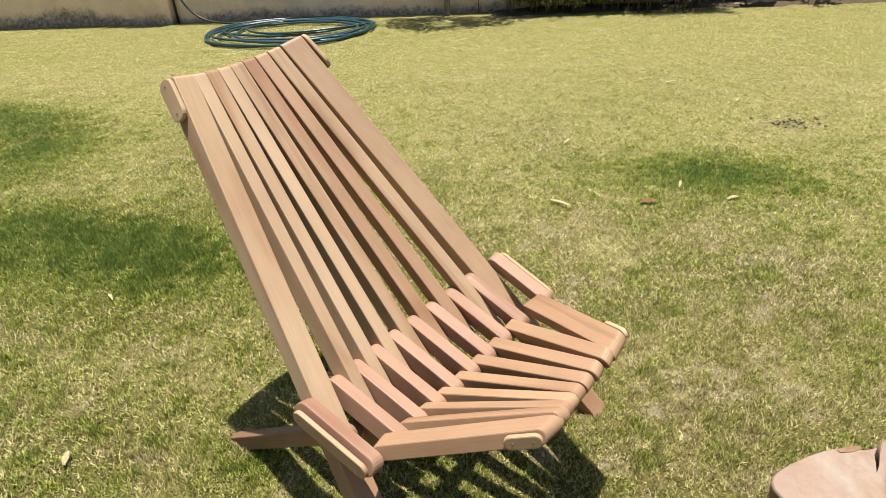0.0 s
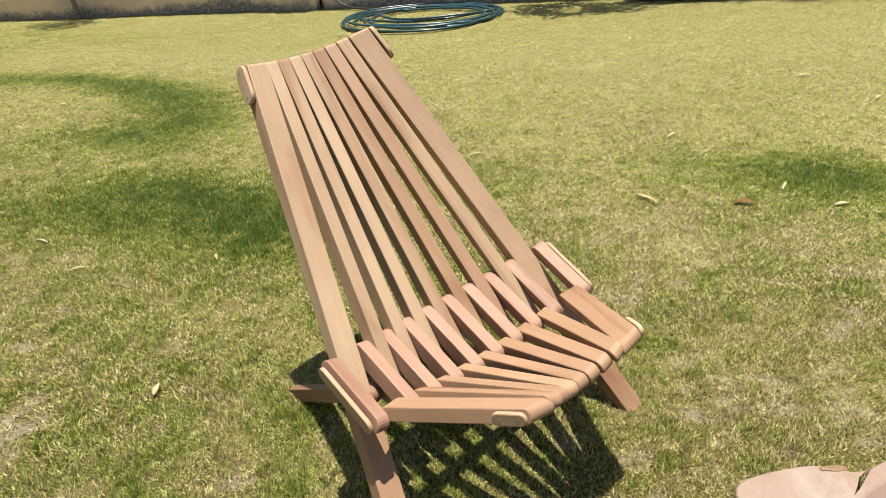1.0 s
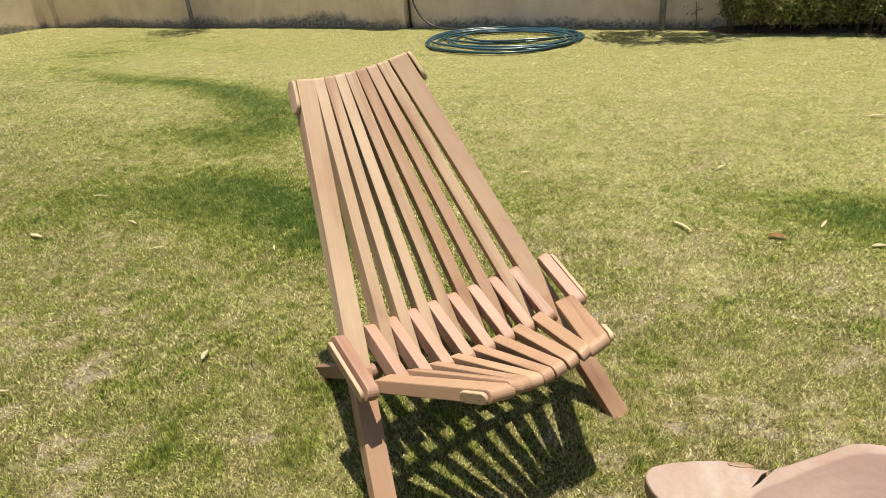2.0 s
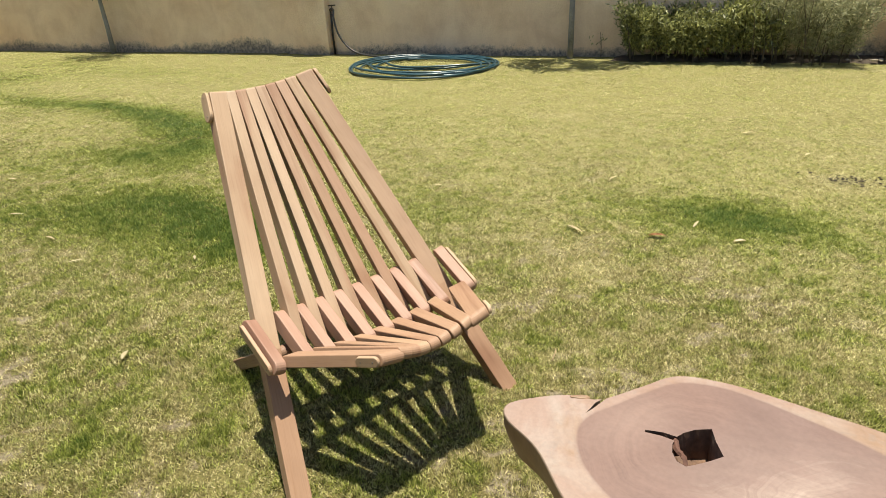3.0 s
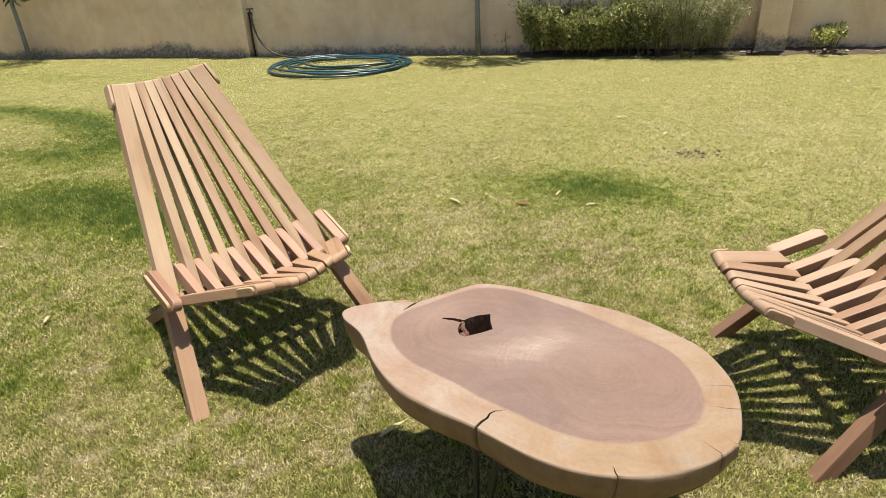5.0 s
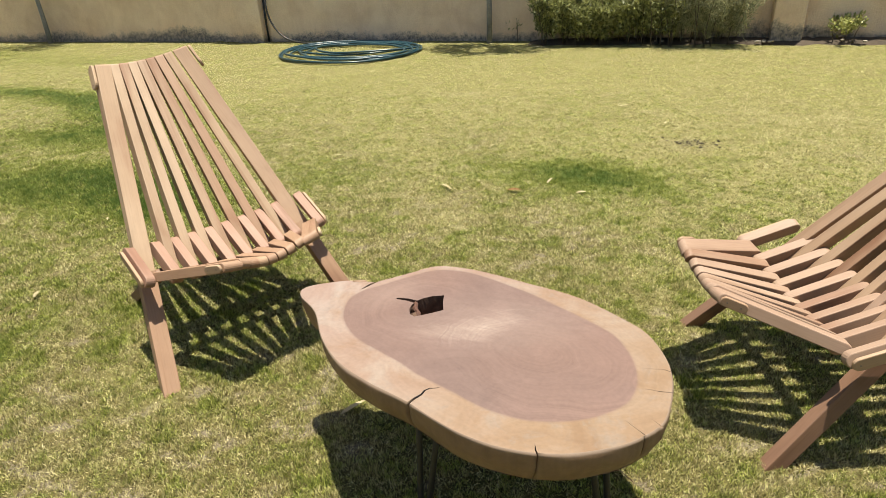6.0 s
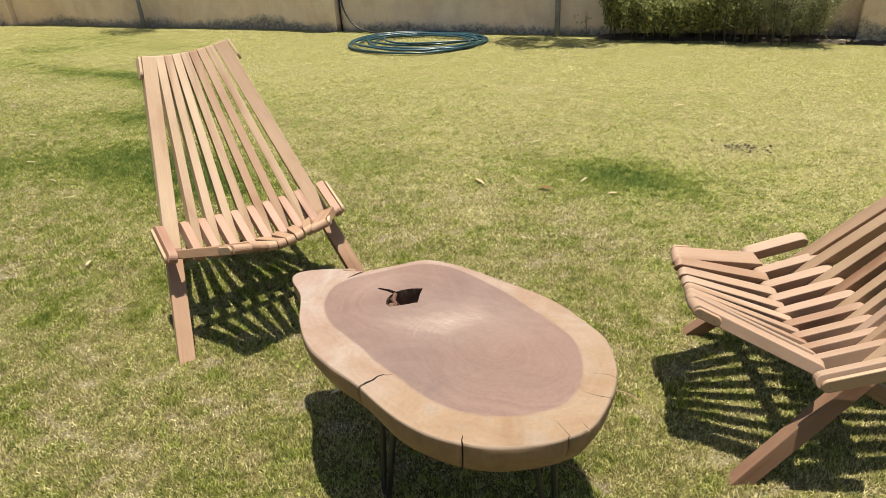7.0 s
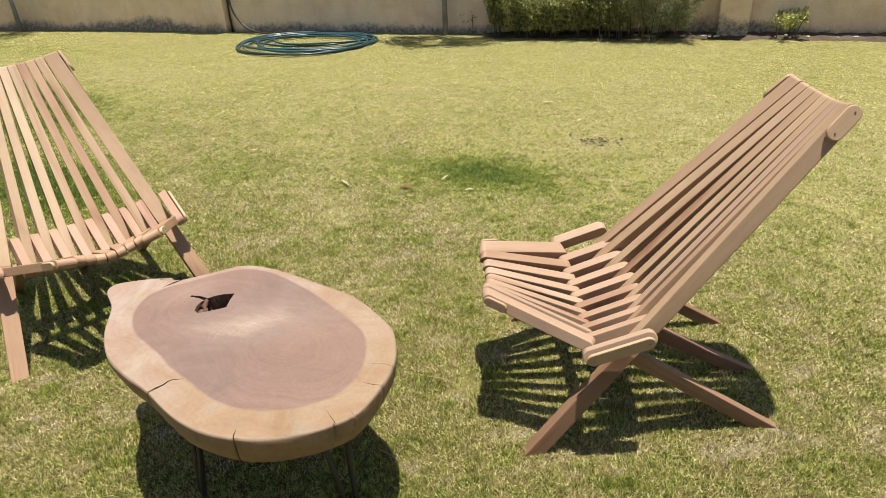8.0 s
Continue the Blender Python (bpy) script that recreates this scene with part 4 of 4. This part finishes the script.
def build_tree(name, label, base_at, lean_to, radius, crowns, leaves, size, width, seed):
    tree = new(name)
    tree.location = base_at
    tagged(tree, label, "tree")
    b, t = Vector((0, 0, -0.03)), Vector(lean_to) - Vector(base_at)
    tube_part("trunk", [b, b.lerp(t, 0.3) + Vector((0.01, 0, 0)), b.lerp(t, 0.65), t], radius, BARK, tree, 10, 0.55)
    rng = np.random.RandomState(seed)
    pts = []
    for cx, cy, cz, r in crowns:
        c = Vector((cx, cy, cz)) - Vector(base_at)
        tube_part("limb", [b.lerp(t, 0.8), b.lerp(c, 0.8) * 0.5 + t * 0.5 * 0.9, c], radius * 0.45, BARK, tree, 6, 0.4)
        n = int(leaves * r * r)
        d = rng.normal(0, 1, (n, 3))
        d /= np.linalg.norm(d, axis=1)[:, None]
        rr = r * rng.uniform(0.25, 1.0, n) ** 0.5
        lump = value_noise(d[:, 0] * 2 + cx, d[:, 1] * 2 + d[:, 2], 0.45, seed)
        rr = rr * (0.7 + 0.5 * lump)
        pts.append(np.array(c) + d * rr[:, None] * np.array((1, 1, 0.7)))
    leaf_cloud("crown", np.concatenate(pts), size, width, CROWN, tree, seed)
    return tree


p0 = wall_point(-0.05, 0.12, 0)
build_tree("young_tree", "thin grey-trunked young tree beside the garden wall", tuple(p0), tuple(wall_point(-0.07, 0.12, 2.2)), 0.033,
           [tuple(wall_point(s, o, z)) + (r,) for s, o, z, r in ((0.0, 0.42, 2.35, 0.40), (-0.30, 0.34, 2.6, 0.33), (0.42, 0.40, 2.55, 0.36))], 5000, 0.09, 0.03, 51)
p0 = wall_point(-6.67, 0.12, 0)
build_tree("young_tree", "thin-trunked young tree with low leaves by the wall", tuple(p0), tuple(wall_point(-6.70, 0.12, 1.3)), 0.035,
           [tuple(wall_point(s, o, z)) + (r,) for s, o, z, r in ((-6.5, 0.25, 0.93, 0.24), (-6.75, 0.3, 1.3, 0.42), (-6.4, 0.4, 1.6, 0.38))], 2600, 0.09, 0.03, 52)


# ---- soil bed, stones ----
def build_bed():
    rng = np.random.RandomState(8)
    s = np.arange(0.38, 5.6, 0.06)
    o = np.array([0.0, 0.07, 0.13, 0.19, 0.24, 0.28])
    verts, quads = [], []
    for i, a in enumerate(s):
        for j, b in enumerate(o):
            wob = 0.05 * (value_noise(np.array([a]), np.array([0.0]), 0.2, 61)[0] - 0.5)
            h = 0.035 * math.sin(math.pi * min(1, (0.28 - b) / 0.22) * 0.5) * min(1, (a - 0.38) * 3) - 0.012 + 0.02 * rng.rand() * (0 < i) * (j < 5)
            verts.append(tuple(wall_point(a, b + wob * (j > 0) - 0.01 * (j == 0), h)))
    n = len(o)
    for i in range(len(s) - 1):
        for j in range(n - 1):
            quads.append((i * n + j, i * n + j + 1, (i + 1) * n + j + 1, (i + 1) * n + j))
    ob = array_mesh("soil_bed", verts, quads, SOIL, None, None, True)
    tagged(ob, "dark planted soil strip along the wall", "flower bed", kind="structure")
    for k in range(18):
        s, o = rng.choice([rng.uniform(0.4, 2.9), rng.uniform(2.5, 3.0), rng.uniform(3.3, 4.3)]), rng.uniform(0.2, 0.30)
        r = rng.uniform(0.008, 0.020)
        bm = bmesh.new()
        bmesh.ops.create_icosphere(bm, subdivisions=2, radius=r)
        for v in bm.verts:
            v.co *= 1 + 0.5 * (noise.noise(v.co * 30 + Vector((k, 0, 0))))
            v.co.z *= 0.6
            v.co.x *= 1.3
        st = part("stone", bm, STONE, None, Matrix.Translation(wall_point(s, o, 0.012 + r * 0.25 + 0.02 * (o < 0.3))) @ Matrix.Rotation(rng.uniform(0, 6), 4, "Z"))
        tagged(st, "small pale stone at the edge of the bed", "stone", "stones along the bed")


build_bed()


def build_clods():
    """A few crumbs of dark soil scraped up in the grass."""
    rng = np.random.RandomState(77)
    verts, tris = [], []
    for _ in range(110):
        cx, cy = rng.normal(1.535, 0.075), rng.normal(3.90, 0.045)
        r = 0.0025 + 0.005 * rng.rand() ** 2
        bm = bmesh.new()
        bmesh.ops.create_icosphere(bm, subdivisions=1, radius=r)
        base_i = len(verts)
        for v in bm.verts:
            k = 1 + 0.5 * noise.noise(v.co * 90 + Vector((cx * 50, cy * 50, 0)))
            verts.append((cx + v.co.x * k * 1.3, cy + v.co.y * k, 0.006 + v.co.z * k * 0.5))
        tris += [tuple(base_i + v.index for v in f.verts) for f in bm.faces]
        bm.free()
    tagged(array_mesh("soil_crumbs", verts, tris, CRUMB), "brown scraped soil crumbs in the lawn", "soil", kind="stuff")


build_clods()


# ---- hose and tap ----
def build_hose():
    hose = new("garden_hose")
    tagged(hose, "dark teal garden hose lying in loose coils on the lawn", "hose")
    cx, cy = -2.44, 6.38
    pts = []
    # ellipses of the loose coil: half width, half depth, and how far each lies from the middle
    loops = ((0.83, 0.74, 0.00, 0.00), (0.80, 0.64, 0.02, -0.05), (0.66, 0.36, 0.03, -0.02), (0.78, 0.70, -0.03, 0.02), (0.58, 0.20, 0.05, 0.18), (0.74, 0.55, 0.06, -0.12), (0.48, 0.28, 0.26, 0.28), (0.81, 0.70, 0.00, 0.00))
    for k, here in enumerate(loops):
        nx = loops[(k + 1) % len(loops)]
        for i in range(40):
            a, f = 2 * math.pi * i / 40, i / 40
            ra, rb, ox, oy = (u * (1 - f) + w * f for u, w in zip(here, nx))
            wob = 1 + 0.025 * math.sin(3 * a + 1.7 * k) + 0.015 * math.sin(5 * a + k)
            x, y = ox + ra * wob * math.cos(a), oy + rb * wob * math.sin(a)
            tw = 0.13
            pts.append(Vector((cx + x * math.cos(tw) - y * math.sin(tw), cy + x * math.sin(tw) + y * math.cos(tw), 0.014 + 0.010 * (k % 3) + 0.005 * math.sin(a * 3 + k))))
    tube_part("hose_coil", pts, 0.0115, HOSE, hose, 7)
    line = [wall_point(-2.98, 0.10, 0.53), wall_point(-2.97, 0.13, 0.45), wall_point(-2.92, 0.15, 0.27), wall_point(-2.80, 0.17, 0.12), wall_point(-2.62, 0.2, 0.035), wall_point(-2.3, 0.3, 0.02), wall_point(-1.9, 0.38, 0.02), wall_point(-1.6, 0.42, 0.02)]
    fine = []
    for i in range(len(line) - 1):
        a, b, c, d = line[max(i - 1, 0)], line[i], line[i + 1], line[min(i + 2, len(line) - 1)]
        for k in range(6):
            t = k / 6
            fine.append(0.5 * (2 * b + (c - a) * t + (2 * a - 5 * b + 4 * c - d) * t * t + (3 * b - 3 * c + d - a) * t ** 3))
    tube_part("feed_hose", fine, 0.012, TAPHOSE, hose, 7, 1.0, "black feed hose hanging from the tap")
    tap = new("garden_tap")
    tagged(tap, "old garden tap on an upright pipe beside the pillar", "tap")
    tube_part("standpipe", [wall_point(-3.055, 0.04, -0.03), wall_point(-3.06, 0.04, 0.25), wall_point(-3.05, 0.04, 0.54)], 0.013, TAPHOSE, tap, 8)
    tube_part("spout", [wall_point(-3.06, 0.04, 0.53), wall_point(-3.02, 0.07, 0.55), wall_point(-2.98, 0.10, 0.53)], 0.016, BRASS, tap, 8)
    tube_part("handle", [wall_point(-3.07, 0.06, 0.585), wall_point(-2.97, 0.06, 0.59)], 0.008, BRASS, tap, 6)
    tube_part("valve_stem", [wall_point(-3.02, 0.06, 0.55), wall_point(-3.02, 0.06, 0.585)], 0.007, BRASS, tap, 6)


build_hose()


# ---- fallen leaves and twigs ----
def fallen_leaf(x, y, turn, length, width, mat, label):
    bm = bmesh.new()
    rows = []
    n = 6
    for i in range(n + 1):
        t = i / n
        w = width * math.sin(math.pi * min(1, 0.06 + 0.94 * t)) ** 0.8 / 2 * (1 - 0.3 * t) + 0.0006
        zc = 0.003 + 0.006 * math.sin(t * 2.4)
        rows.append([bm.verts.new((length * (t - 0.5), -w, zc + 0.25 * w)), bm.verts.new((length * (t - 0.5), 0, zc)), bm.verts.new((length * (t - 0.5), w, zc + 0.3 * w))])
    for a, b in zip(rows, rows[1:]):
        bm.faces.new((a[0], a[1], b[1], b[0])).smooth = True
        bm.faces.new((a[1], a[2], b[2], b[1])).smooth = True
    bmesh.ops.solidify(bm, geom=bm.faces[:], thickness=0.0007)
    ob = part("fallen_leaf", bm, mat, None, pose(x, y, 0.004, 0, 0, turn))
    tagged(ob, label, "leaf", "leaves on the lawn")


for x, y, turn, length, width in ((0.419, 2.771, -35, 0.11, 0.018), (1.105, 2.900, 20, 0.05, 0.022), (0.91, 3.02, 80, 0.07, 0.012), (-0.66, 1.20, 115, 0.045, 0.018), (-1.03, 1.85, -40, 0.06, 0.012),
                                 (-1.52, 1.61, 40, 0.07, 0.012), (0.884, 1.082, 63, 0.09, 0.016), (-0.45, 3.06, 10, 0.06, 0.014), (0.408, 3.51, 60, 0.07, 0.012), (1.00, 4.66, 20, 0.09, 0.018), (-1.89, 1.73, -5, 0.09, 0.012),
                                 (-2.20, 1.42, 5, 0.11, 0.022), (-2.39, 1.86, 20, 0.10, 0.012), (1.34, 4.28, 50, 0.04, 0.016), (-3.04, 2.22, 10, 0.08, 0.016), (-4.9, 3.18, -30, 0.09, 0.02),
                                 (-3.82, 3.29, 0, 0.05, 0.02), (-0.36, 7.0, 5, 0.16, 0.03), (-1.1, 0.75, 30, 0.10, 0.012)):
    fallen_leaf(x, y, turn, length, width, DRYLEAF, "pale dry fallen leaf on the grass")
fallen_leaf(0.775, 2.83, 10, 0.075, 0.03, BROWNLEAF, "red-brown fallen leaf on the grass")
for x, y, turn, length in ((1.631, 1.441, -2, 0.10), (0.66, 1.78, 100, 0.07), (-0.4, 3.0, 70, 0.08), (1.63, 1.10, -20, 0.08), (0.95, 4.25, 85, 0.05)):
    a = Vector((math.cos(radians(turn)), math.sin(radians(turn)), 0)) * length / 2
    c = Vector((x, y, 0.016))
    tagged(tube_part("twig", [c - a, c + Vector((0.004, 0.003, 0.006)), c + a], 0.0018, STEM if y > 4 else CAP, None, 5, 0.6), "thin dry twig lying in the grass", "twig", "twigs on the lawn")
